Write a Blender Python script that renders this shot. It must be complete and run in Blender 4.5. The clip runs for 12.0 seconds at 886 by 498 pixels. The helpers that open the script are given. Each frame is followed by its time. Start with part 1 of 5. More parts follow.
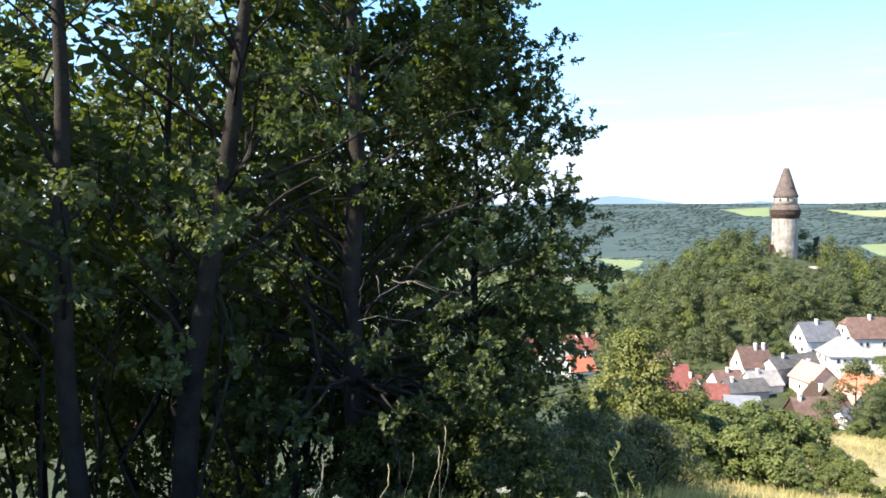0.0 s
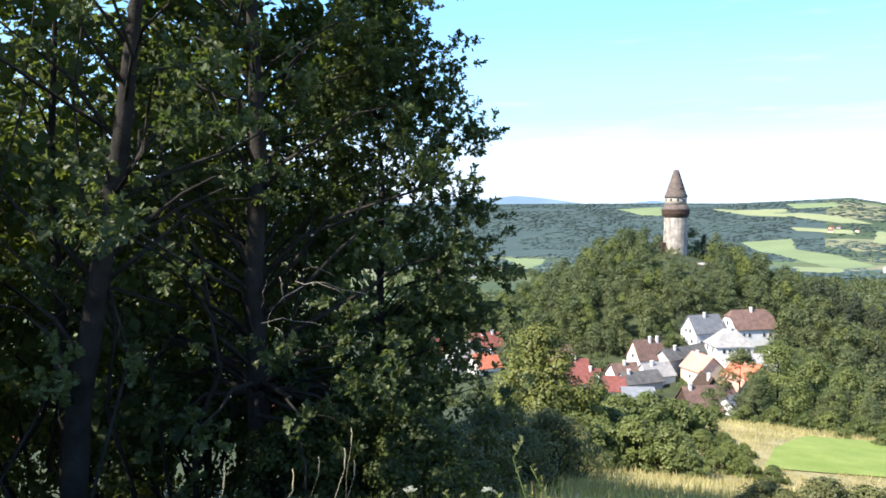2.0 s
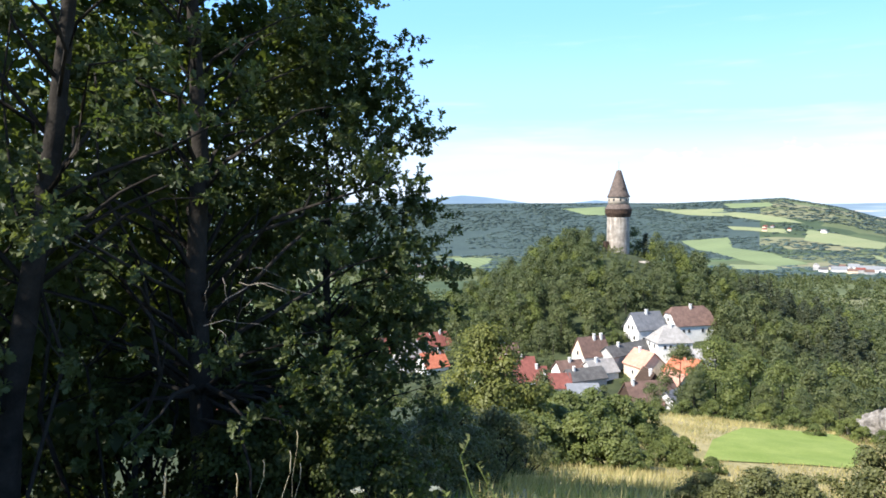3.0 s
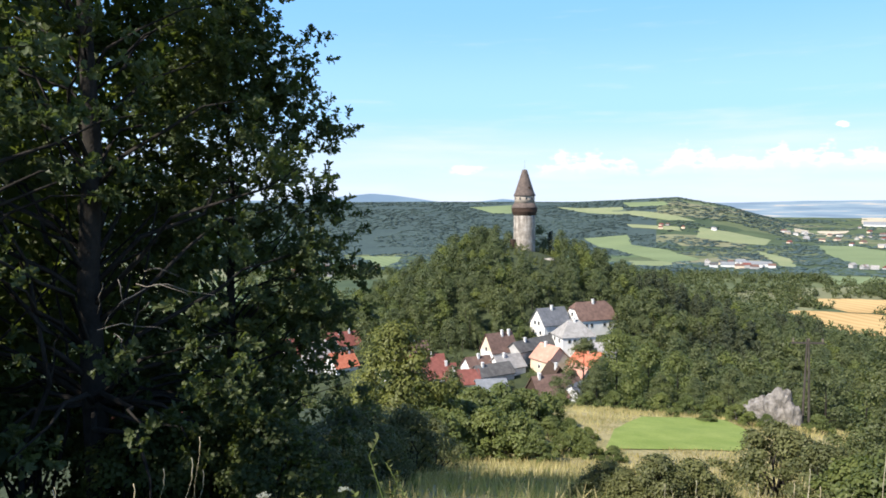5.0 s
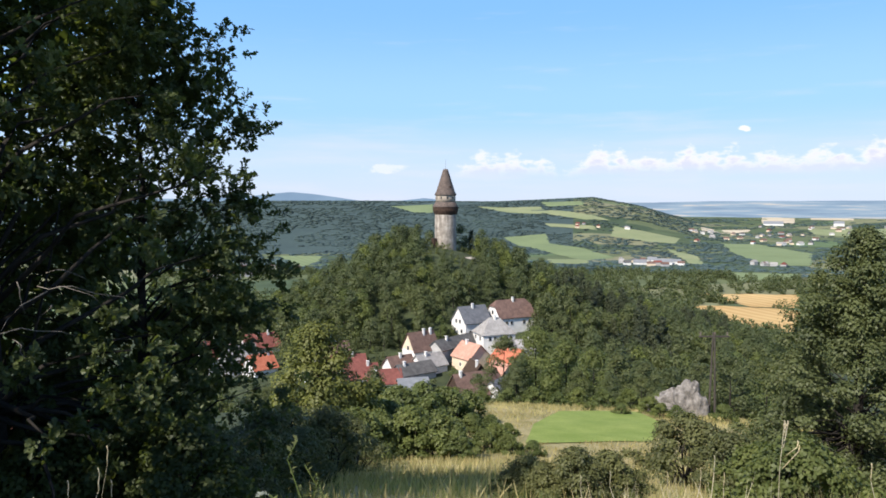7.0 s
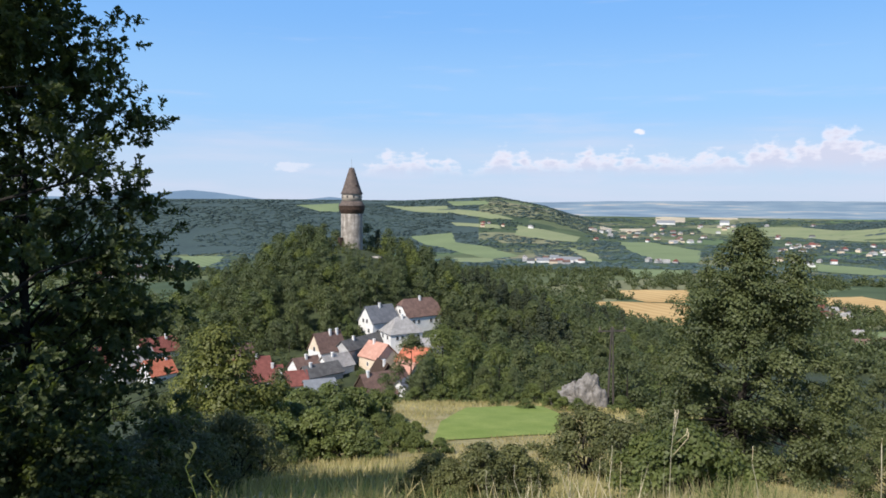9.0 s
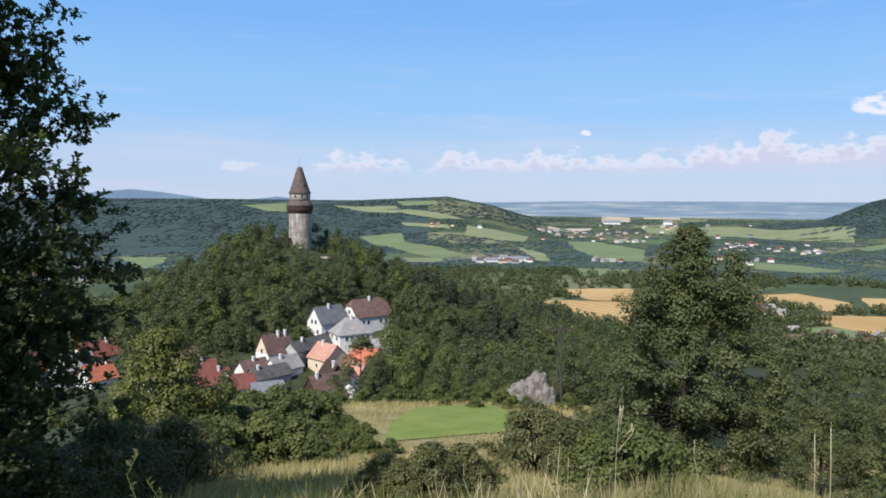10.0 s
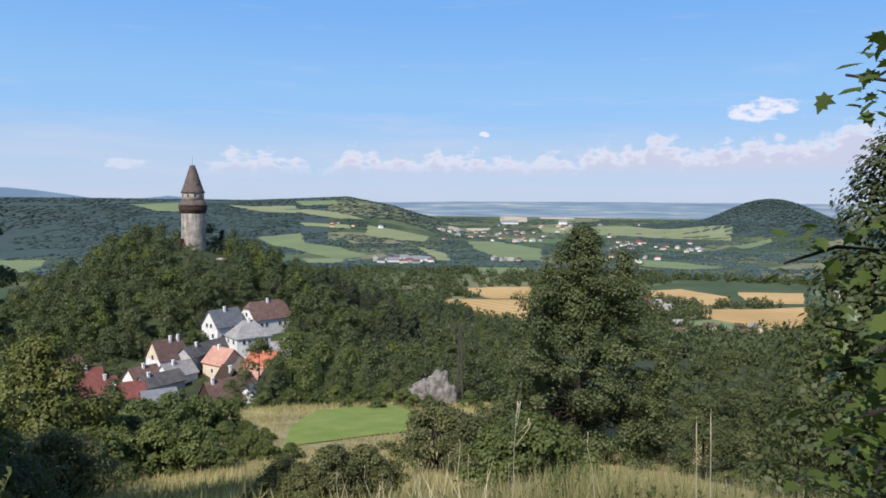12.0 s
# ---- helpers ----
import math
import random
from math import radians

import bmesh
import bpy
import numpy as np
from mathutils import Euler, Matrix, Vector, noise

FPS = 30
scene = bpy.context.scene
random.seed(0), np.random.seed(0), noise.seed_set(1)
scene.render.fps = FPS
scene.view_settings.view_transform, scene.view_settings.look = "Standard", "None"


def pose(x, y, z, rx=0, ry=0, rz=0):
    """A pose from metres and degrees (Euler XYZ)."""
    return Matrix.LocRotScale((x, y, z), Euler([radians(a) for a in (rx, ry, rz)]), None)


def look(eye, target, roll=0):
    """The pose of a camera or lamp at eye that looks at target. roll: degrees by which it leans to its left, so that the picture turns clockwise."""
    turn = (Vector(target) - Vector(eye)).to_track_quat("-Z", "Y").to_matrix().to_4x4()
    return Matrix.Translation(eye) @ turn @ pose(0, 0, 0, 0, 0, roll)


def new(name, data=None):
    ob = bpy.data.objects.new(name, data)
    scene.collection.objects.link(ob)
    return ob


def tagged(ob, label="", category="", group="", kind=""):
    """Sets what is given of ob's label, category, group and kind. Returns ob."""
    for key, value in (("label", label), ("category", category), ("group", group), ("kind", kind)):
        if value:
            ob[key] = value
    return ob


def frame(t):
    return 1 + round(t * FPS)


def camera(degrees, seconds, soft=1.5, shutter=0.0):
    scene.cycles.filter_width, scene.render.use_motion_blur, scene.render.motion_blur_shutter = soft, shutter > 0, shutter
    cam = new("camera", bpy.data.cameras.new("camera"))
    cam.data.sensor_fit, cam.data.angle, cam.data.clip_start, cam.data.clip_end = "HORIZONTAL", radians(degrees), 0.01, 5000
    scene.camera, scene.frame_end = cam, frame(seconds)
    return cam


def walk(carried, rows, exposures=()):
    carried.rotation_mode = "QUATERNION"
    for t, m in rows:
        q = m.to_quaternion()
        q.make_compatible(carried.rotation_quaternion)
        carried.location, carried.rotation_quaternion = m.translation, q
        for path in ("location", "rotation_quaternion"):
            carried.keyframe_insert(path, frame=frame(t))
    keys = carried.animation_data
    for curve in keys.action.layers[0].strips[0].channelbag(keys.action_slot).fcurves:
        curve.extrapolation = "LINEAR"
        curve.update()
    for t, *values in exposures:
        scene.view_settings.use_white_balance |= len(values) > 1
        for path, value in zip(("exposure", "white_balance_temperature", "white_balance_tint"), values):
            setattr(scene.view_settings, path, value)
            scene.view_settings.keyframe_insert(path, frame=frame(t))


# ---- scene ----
cam = camera(64.1, 12.0, soft=1.7)

# ---- the turn of the camera: seconds, yaw, pitch, roll ----
TURN = [
    (0.0, 0.0, -3.5, 0.26), (0.5, -1.65, -3.48, 0.33), (1.0, -3.37, -3.52, 0.28), (1.5, -5.27, -3.54, 0.27),
    (2.0, -7.6, -3.54, 0.29), (2.5, -9.73, -3.56, 0.31), (3.0, -11.88, -3.59, 0.27), (5.0, -19.22, -3.75, 0.16),
    (5.5, -20.61, -3.8, 0.07), (6.0, -22.08, -3.84, 0.0), (6.5, -23.72, -3.79, -0.01), (7.0, -25.57, -3.83, -0.06),
    (9.0, -33.1, -3.88, -0.29), (9.5, -34.96, -3.84, -0.32), (10.0, -37.18, -3.86, -0.38), (10.5, -39.12, -3.85, -0.42),
    (11.0, -41.21, -3.84, -0.47), (11.5, -43.2, -3.83, -0.49), (12.0, -45.19, -3.8, -0.52)]
EXPOSURES = [(0.0, 1.55, 6720, 12), (1.5, 1.42, 6480, 11), (3.0, 1.12, 6420, 11), (5.0, 0.77, 6520, 11), (7.0, 0.50, 6500, 12), (9.0, 0.26, 6310, 12), (12.0, 0.12, 6210, 13)]
walk(cam, [(t, pose(0.0040 * t, -0.0018 * t, 1.65, 90 + p, r, y)) for t, y, p, r in TURN], EXPOSURES)

# ---- sky and sun ----
SUN_AZ, SUN_EL = -111.0, 43.0
world = bpy.data.worlds.new("sky")
scene.world = world
world.use_nodes = True
wn, wl = world.node_tree.nodes, world.node_tree.links
sky = wn.new("ShaderNodeTexSky")
sky.sky_type, sky.sun_disc = "NISHITA", False
sky.sun_elevation, sky.sun_rotation = radians(SUN_EL), radians(SUN_AZ)
sky.altitude, sky.air_density, sky.dust_density, sky.ozone_density = 450, 1.0, 0.35, 4.0
coord = wn.new("ShaderNodeTexCoord")
axes = wn.new("ShaderNodeSeparateXYZ")
wl.new(coord.outputs["Generated"], axes.inputs[0])


def calc(op, a, b=0.0, c=0.0):
    k = wn.new("ShaderNodeMath")
    k.operation = op
    for socket, v in zip(k.inputs, (a, b, c)):
        if isinstance(v, (int, float)):
            socket.default_value = v
        else:
            wl.new(v, socket)
    return k.outputs[0]


def sky_steps(v, stops, mode="EASE"):
    r = wn.new("ShaderNodeValToRGB")
    r.color_ramp.interpolation = mode
    while len(r.color_ramp.elements) > 1:
        r.color_ramp.elements.remove(r.color_ramp.elements[0])
    r.color_ramp.elements[0].position, r.color_ramp.elements[0].color = stops[0][0], (*stops[0][1], 1)
    for p, c in stops[1:]:
        r.color_ramp.elements.new(p).color = (*c, 1)
    wl.new(v, r.inputs[0])
    return r.outputs[0]


def sky_noise(u, v, detail, rough=0.55):
    xy = wn.new("ShaderNodeCombineXYZ")
    wl.new(u, xy.inputs[0])
    wl.new(v, xy.inputs[1])
    k = wn.new("ShaderNodeTexNoise")
    k.inputs["Scale"].default_value, k.inputs["Detail"].default_value, k.inputs["Roughness"].default_value = 1.0, detail, rough
    wl.new(xy.outputs[0], k.inputs["Vector"])
    return calc("SUBTRACT", k.outputs["Fac"], 0.5)


def sky_smooth(v, a, b):
    k = wn.new("ShaderNodeMapRange")
    k.interpolation_type = "SMOOTHSTEP"
    k.inputs["From Min"].default_value, k.inputs["From Max"].default_value = a, b
    wl.new(v, k.inputs[0])
    return k.outputs[0]


def sky_mix(fac, a, b):
    k = wn.new("ShaderNodeMixRGB")
    for socket, v in zip(k.inputs, (fac, a, b)):
        if isinstance(v, tuple):
            socket.default_value = (*v, 1)
        else:
            wl.new(v, socket)
    return k.outputs[0]


AZ = calc("MULTIPLY", calc("ARCTAN2", axes.outputs["X"], axes.outputs["Y"]), 57.296)
EL = calc("MULTIPLY", calc("ARCSINE", axes.outputs["Z"]), 57.296)
# clear summer air: pale at the horizon, deeper blue higher up
air = sky_steps(axes.outputs["Z"], [(0.0, (0.42, 0.50, 0.62)), (0.055, (0.38, 0.495, 0.64)), (0.13, (0.25, 0.45, 0.70)), (0.27, (0.162, 0.365, 0.69)), (0.6, (0.09, 0.22, 0.50))])
air10 = wn.new("ShaderNodeVectorMath")
air10.operation = "SCALE"
air10.inputs["Scale"].default_value = 10.0
wl.new(air, air10.inputs[0])
near_rim = calc("SUBTRACT", 0.92, calc("MULTIPLY", sky_smooth(axes.outputs["Z"], 0.25, 0.75), 0.8))
clear = sky_mix(near_rim, sky.outputs[0], air10.outputs[0])
# a row of fair-weather cumulus: flat bases, heaped tops, larger to the south-east
reach = sky_steps(calc("MULTIPLY", calc("ADD", AZ, 180), 1 / 360), [(0.0, (0.5,) * 3), (0.46, (0.1,) * 3), (0.562, (0.1,) * 3), (0.582, (0.34,) * 3), (0.62, (0.37,) * 3), (0.68, (0.45,) * 3), (0.70, (0.54,) * 3), (1.0, (0.55,) * 3)], "LINEAR")
heap = sky_noise(calc("MULTIPLY", AZ, 0.3), calc("MULTIPLY", EL, 0.02), 3)
curl = sky_noise(calc("MULTIPLY", AZ, 0.75), calc("MULTIPLY", EL, 1.5), 6, 0.6)
top = calc("ADD", calc("MULTIPLY", reach, 10.0), calc("ADD", calc("MULTIPLY", heap, 6.5), calc("MULTIPLY", curl, 4.2)))
over = calc("SUBTRACT", top, EL)
under = sky_smooth(calc("ADD", EL, calc("MULTIPLY", curl, 0.9)), 1.7, 3.3)
cloud = calc("MULTIPLY", sky_smooth(over, -0.1, 1.3), under)


def puff(az, el, wide, tall):
    u = calc("DIVIDE", calc("SUBTRACT", AZ, az), wide)
    v = calc("DIVIDE", calc("SUBTRACT", EL, el), tall)
    r = calc("ADD", calc("MULTIPLY", u, u), calc("MULTIPLY", v, v))
    return sky_smooth(calc("ADD", calc("SUBTRACT", 1.0, r), calc("MULTIPLY", curl, 4.5)), 0.0, 0.9)


for where, dense in (((69.3, 6.9, 2.6, 0.85), 0.75), ((48.5, 5.4, 0.5, 0.22), 0.7), ((21.0, 2.6, 1.8, 0.4), 0.3)):
    cloud = calc("MAXIMUM", cloud, calc("MULTIPLY", puff(*where), dense))
veil = calc("MULTIPLY", sky_smooth(calc("ADD", sky_noise(calc("MULTIPLY", AZ, 0.08), calc("MULTIPLY", EL, 0.7), 5), calc("MULTIPLY", sky_smooth(EL, 9.0, 3.0), 0.16)), 0.05, 0.35), 0.35)
white = sky_mix(sky_smooth(over, 1.6, 0.1), (4.9, 5.1, 6.1), (8.3, 7.6, 7.6))
sight = sky_mix(veil, clear, (5.2, 5.4, 6.4))
sight = sky_mix(calc("MULTIPLY", cloud, 0.93), sight, white)
wn["Background"].inputs["Strength"].default_value = 0.115
wl.new(sight, wn["Background"].inputs["Color"])

sun = new("sun", bpy.data.lights.new("sun", "SUN"))
sun.data.energy, sun.data.angle, sun.data.color = 5.0, radians(0.53), (1.0, 0.94, 0.84)
_a, _e = radians(SUN_AZ), radians(SUN_EL)
sun.matrix_world = look((-300 * math.cos(_e), 0, 300), (-300 * math.cos(_e) - math.sin(_a) * math.cos(_e),
                                                         -math.cos(_a) * math.cos(_e), 300 - math.sin(_e)))


# ---- materials ----
def shader(name, rough=0.9, spec=0.3):
    m = bpy.data.materials.new(name)
    m.use_nodes = True
    b = m.node_tree.nodes["Principled BSDF"]
    b.inputs["Roughness"].default_value = rough
    b.inputs["Specular IOR Level"].default_value = spec
    return m, m.node_tree.nodes, m.node_tree.links, b


def ramp(n, l, source, stops):
    r = n.new("ShaderNodeValToRGB")
    while len(r.color_ramp.elements) > 1:
        r.color_ramp.elements.remove(r.color_ramp.elements[0])
    r.color_ramp.elements[0].position, r.color_ramp.elements[0].color = stops[0][0], (*stops[0][1], 1)
    for p, c in stops[1:]:
        r.color_ramp.elements.new(p).color = (*c, 1)
    l.new(source, r.inputs[0])
    return r.outputs[0]


def noise_tex(n, l, scale, detail=4, vector=None, rough=0.55):
    t = n.new("ShaderNodeTexNoise")
    t.inputs["Scale"].default_value, t.inputs["Detail"].default_value, t.inputs["Roughness"].default_value = scale, detail, rough
    if vector is None:
        vector = n.new("ShaderNodeTexCoord").outputs["Object"]
    l.new(vector, t.inputs["Vector"])
    return t.outputs["Fac"]


def mixed(n, l, fac, a, b, mode="MIX"):
    x = n.new("ShaderNodeMixRGB")
    x.blend_type = mode
    for socket, v in zip(x.inputs, (fac, a, b)):
        if isinstance(v, (int, float)):
            socket.default_value = v
        elif isinstance(v, tuple):
            socket.default_value = (*v, 1)
        else:
            l.new(v, socket)
    return x.outputs[0]


def relief(n, l, b, height_socket, strength, distance):
    k = n.new("ShaderNodeBump")
    k.inputs["Strength"].default_value, k.inputs["Distance"].default_value = strength, distance
    l.new(height_socket, k.inputs["Height"])
    l.new(k.outputs[0], b.inputs["Normal"])


def foliage(name, dark, mid, light, glow=0.35, scale=0.35, rough=0.55):
    """Leaves: colour varied leaf by leaf, branch by branch and plant by plant; light comes through them."""
    m, n, l, b = shader(name, rough, 0.35)
    geo, info = n.new("ShaderNodeNewGeometry"), n.new("ShaderNodeObjectInfo")
    c = ramp(n, l, geo.outputs["Random Per Island"], [(0.0, dark), (0.55, mid), (1.0, light)])
    big = noise_tex(n, l, scale, 2)
    c = mixed(n, l, 0.6, c, ramp(n, l, big, [(0.35, tuple(v * 0.62 for v in mid)), (0.65, tuple(v * 1.05 for v in light))]))
    tint = ramp(n, l, info.outputs["Random"], [(0.0, (0.8, 0.86, 0.86)), (0.5, (1, 1, 1)), (1.0, (1.12, 1.1, 0.96))])
    c = mixed(n, l, 1.0, c, tint, "MULTIPLY")
    l.new(c, b.inputs["Base Color"])
    tr = n.new("ShaderNodeBsdfTranslucent")
    l.new(mixed(n, l, 1.0, c, (1.3, 1.35, 0.6), "MULTIPLY"), tr.inputs["Color"])
    mx = n.new("ShaderNodeMixShader")
    mx.inputs[0].default_value = glow
    l.new(b.outputs[0], mx.inputs[1])
    l.new(tr.outputs[0], mx.inputs[2])
    l.new(mx.outputs[0], n["Material Output"].inputs["Surface"])
    return m


def plain(name, a, c, scale=3.0, rough=0.85, bump=0.0, fine=None, metal=0.0):
    """Two tones of one colour in stains and grain."""
    m, n, l, b = shader(name, rough)
    s = noise_tex(n, l, scale, 5)
    g = noise_tex(n, l, fine or scale * 9, 3)
    col = ramp(n, l, s, [(0.3, a), (0.7, c)])
    col = mixed(n, l, 0.5, col, mixed(n, l, 1.0, col, ramp(n, l, g, [(0.3, (0.65,) * 3), (0.7, (1.25,) * 3)]), "MULTIPLY"))
    l.new(col, b.inputs["Base Color"])
    b.inputs["Metallic"].default_value = metal
    if bump:
        relief(n, l, b, g, 0.6, bump)
    return m


def masonry(name):
    """Weathered limestone render of the tower: streaks that run down, blotches, grain."""
    m, n, l, b = shader(name, 0.92, 0.2)
    co = n.new("ShaderNodeTexCoord").outputs["Object"]
    mp = n.new("ShaderNodeMapping")
    mp.inputs["Scale"].default_value = (0.9, 0.9, 0.12)
    l.new(co, mp.inputs[0])
    streak = noise_tex(n, l, 1.0, 5, mp.outputs[0])
    blotch = noise_tex(n, l, 0.45, 5)
    c = ramp(n, l, blotch, [(0.3, (0.24, 0.215, 0.185)), (0.5, (0.39, 0.35, 0.305)), (0.7, (0.55, 0.51, 0.45))])
    c = mixed(n, l, 0.75, c, ramp(n, l, streak, [(0.35, (0.5, 0.47, 0.44)), (0.62, (1.1, 1.08, 1.05))]), "MULTIPLY")
    l.new(c, b.inputs["Base Color"])
    v = n.new("ShaderNodeTexVoronoi")
    v.inputs["Scale"].default_value = 2.2
    l.new(co, v.inputs["Vector"])
    relief(n, l, b, v.outputs["Distance"], 0.7, 0.12)
    return m


def shingle(name, a, c, row=0.35):
    """Roofing in courses with weathered patches."""
    m, n, l, b = shader(name, 0.8, 0.25)
    co = n.new("ShaderNodeTexCoord").outputs["Object"]
    w = n.new("ShaderNodeTexWave")
    w.wave_type, w.bands_direction, w.wave_profile = "BANDS", "Z", "SAW"
    w.inputs["Scale"].default_value = 0.314 / row
    w.inputs["Distortion"].default_value = 0.4
    l.new(co, w.inputs["Vector"])
    br = n.new("ShaderNodeTexNoise")
    br.inputs["Scale"].default_value, br.inputs["Detail"].default_value = 0.8, 6
    l.new(co, br.inputs["Vector"])
    col = ramp(n, l, br.outputs["Fac"], [(0.3, a), (0.7, c)])
    col = mixed(n, l, 0.6, col, ramp(n, l, noise_tex(n, l, 6, 2), [(0.3, (0.6,) * 3), (0.7, (1.3,) * 3)]), "MULTIPLY")
    l.new(col, b.inputs["Base Color"])
    relief(n, l, b, w.outputs["Fac"], 0.8, 0.06)
    return m


def farmland(name):
    """Fields and meadows in parcels."""
    m, n, l, b = shader(name, 0.95, 0.1)
    co = n.new("ShaderNodeTexCoord").outputs["Object"]
    mp = n.new("ShaderNodeMapping")
    mp.inputs["Scale"].default_value = (0.0035, 0.0075, 0)
    mp.inputs["Rotation"].default_value = (0, 0, 0.5)
    l.new(co, mp.inputs[0])
    v = n.new("ShaderNodeTexVoronoi")
    v.inputs["Scale"].default_value = 1.0
    l.new(mp.outputs[0], v.inputs["Vector"])
    sp = n.new("ShaderNodeSeparateColor")
    l.new(v.outputs["Color"], sp.inputs[0])
    c = ramp(n, l, sp.outputs[0], [(0.0, (0.062, 0.088, 0.052)), (0.35, (0.088, 0.115, 0.062)), (0.6, (0.13, 0.15, 0.078)),
                                   (0.8, (0.22, 0.21, 0.13)), (1.0, (0.11, 0.16, 0.08))])
    c = mixed(n, l, 0.6, c, ramp(n, l, noise_tex(n, l, 0.02, 5), [(0.3, (0.6, 0.65, 0.6)), (0.7, (1.2, 1.2, 1.1))]), "MULTIPLY")
    l.new(c, b.inputs["Base Color"])
    return m


def crop(name, a, c):
    """One field: drill rows and patches."""
    m, n, l, b = shader(name, 0.95, 0.1)
    co = n.new("ShaderNodeTexCoord").outputs["Object"]
    w = n.new("ShaderNodeTexWave")
    w.inputs["Scale"].default_value, w.inputs["Distortion"].default_value = 0.02, 1.5
    l.new(co, w.inputs["Vector"])
    s = mixed(n, l, 0.25, noise_tex(n, l, 0.012, 6), w.outputs["Fac"])
    l.new(ramp(n, l, s, [(0.3, a), (0.7, c)]), b.inputs["Base Color"])
    return m


def glass_mat():
    m, n, l, b = shader("window_glass", 0.08, 0.6)
    b.inputs["Base Color"].default_value = (0.02, 0.024, 0.028, 1)
    return m


OAK = foliage("oak_leaf", (0.045, 0.065, 0.027), (0.079, 0.105, 0.042), (0.136, 0.161, 0.064), 0.47, 0.8, 0.5)
WOODS = foliage("woodland_leaf", (0.042, 0.06, 0.022), (0.082, 0.106, 0.035), (0.145, 0.17, 0.052), 0.52, 0.5)
BROADLEAF = foliage("broad_leaf", (0.050, 0.067, 0.027), (0.088, 0.107, 0.040), (0.144, 0.160, 0.058), 0.32, 0.25)
FRESH = foliage("fresh_leaf", (0.066, 0.084, 0.022), (0.114, 0.130, 0.032), (0.185, 0.192, 0.048), 0.32, 0.5)
HILLLEAF = foliage("hill_leaf", (0.072, 0.094, 0.040), (0.098, 0.119, 0.047), (0.138, 0.156, 0.060), 0.32, 0.1)
LIGHTLEAF = foliage("light_leaf", (0.072, 0.096, 0.029), (0.124, 0.155, 0.045), (0.190, 0.215, 0.068), 0.38, 0.6)
SHRUB = foliage("shrub_leaf", (0.060, 0.072, 0.027), (0.106, 0.118, 0.043), (0.172, 0.176, 0.070), 0.32, 0.8)
MAPLE = foliage("maple_leaf", (0.050, 0.078, 0.022), (0.087, 0.122, 0.030), (0.134, 0.171, 0.042), 0.35, 1.0, 0.4)
PINE = foliage("needle", (0.034, 0.044, 0.022), (0.049, 0.061, 0.028), (0.076, 0.086, 0.036), 0.15, 0.4)
# far leaves and floor: distance haze is mixed into the blue-green base colours
HAZEWOOD = foliage("haze_tinted_wood", (0.056, 0.086, 0.082), (0.066, 0.100, 0.092), (0.080, 0.118, 0.100), 0.1, 0.004)
HAZEFLOOR = plain("haze_tinted_wood_floor", (0.042, 0.066, 0.062), (0.056, 0.084, 0.074), 0.01, 0.95)
DRY = foliage("dry_grass_blade", (0.25, 0.205, 0.09), (0.39, 0.32, 0.15), (0.55, 0.47, 0.25), 0.4, 0.2)
GREENBLADE = foliage("green_grass_blade", (0.06, 0.1, 0.025), (0.12, 0.17, 0.045), (0.2, 0.24, 0.08), 0.35, 0.2)
PALE = foliage("pale_stalk", (0.4, 0.34, 0.22), (0.55, 0.47, 0.33), (0.68, 0.6, 0.46), 0.2, 2.0)
BLOSSOM = foliage("white_umbel", (0.25, 0.26, 0.2), (0.36, 0.37, 0.3), (0.5, 0.5, 0.42), 0.2, 2.0)
BARK = plain("bark", (0.013, 0.011, 0.009), (0.038, 0.032, 0.026), 4, 0.97, 0.02, 30)
DEADWOOD = plain("dead_wood", (0.13, 0.11, 0.09), (0.25, 0.22, 0.18), 6, 0.95, 0.01, 40)
MEADOW = plain("meadow_soil", (0.2, 0.185, 0.07), (0.43, 0.35, 0.18), 0.45, 0.95, 0.1, 3.5)
LAWN = plain("mown_grass", (0.17, 0.23, 0.04), (0.25, 0.30, 0.07), 0.35, 0.95, 0.04, 6)
FLOOR = plain("woodland_floor", (0.03, 0.04, 0.018), (0.06, 0.075, 0.03), 0.3, 0.95, 0.05, 4)
FARM = farmland("farmland")
WHEAT = crop("ripe_wheat", (0.42, 0.27, 0.11), (0.56, 0.39, 0.18))
PASTURE = crop("pasture", (0.15, 0.19, 0.095), (0.20, 0.245, 0.12))
HAY = crop("hay_meadow", (0.18, 0.22, 0.11), (0.27, 0.28, 0.15))
STUBBLE = crop("pale_stubble", (0.42, 0.36, 0.26), (0.55, 0.47, 0.35))
ROCK = plain("limestone", (0.08, 0.072, 0.062), (0.3, 0.275, 0.25), 1.3, 0.92, 0.12, 6)
STONE = masonry("tower_stone")
WHITE = plain("white_plaster", (0.66, 0.64, 0.6), (0.8, 0.78, 0.74), 0.6, 0.9, 0.01)
CREAM = plain("cream_plaster", (0.62, 0.5, 0.36), (0.74, 0.6, 0.45), 0.6, 0.9, 0.01)
GREYWALL = plain("grey_plaster", (0.34, 0.33, 0.32), (0.46, 0.45, 0.43), 0.6, 0.9, 0.01)
TIMBER = plain("dark_timber", (0.035, 0.022, 0.015), (0.08, 0.05, 0.034), 2.5, 0.85, 0.02)
GALLERY = plain("gallery_boards", (0.04, 0.025, 0.018), (0.09, 0.055, 0.038), 1.5, 0.85, 0.04)
TOWERROOF = shingle("tower_shingle", (0.085, 0.066, 0.056), (0.17, 0.13, 0.11), 0.5)
DRUM = plain("drum_render", (0.3, 0.25, 0.2), (0.44, 0.38, 0.31), 0.8, 0.9, 0.05)
BROWNROOF = shingle("brown_tile", (0.12, 0.075, 0.06), (0.2, 0.125, 0.1))
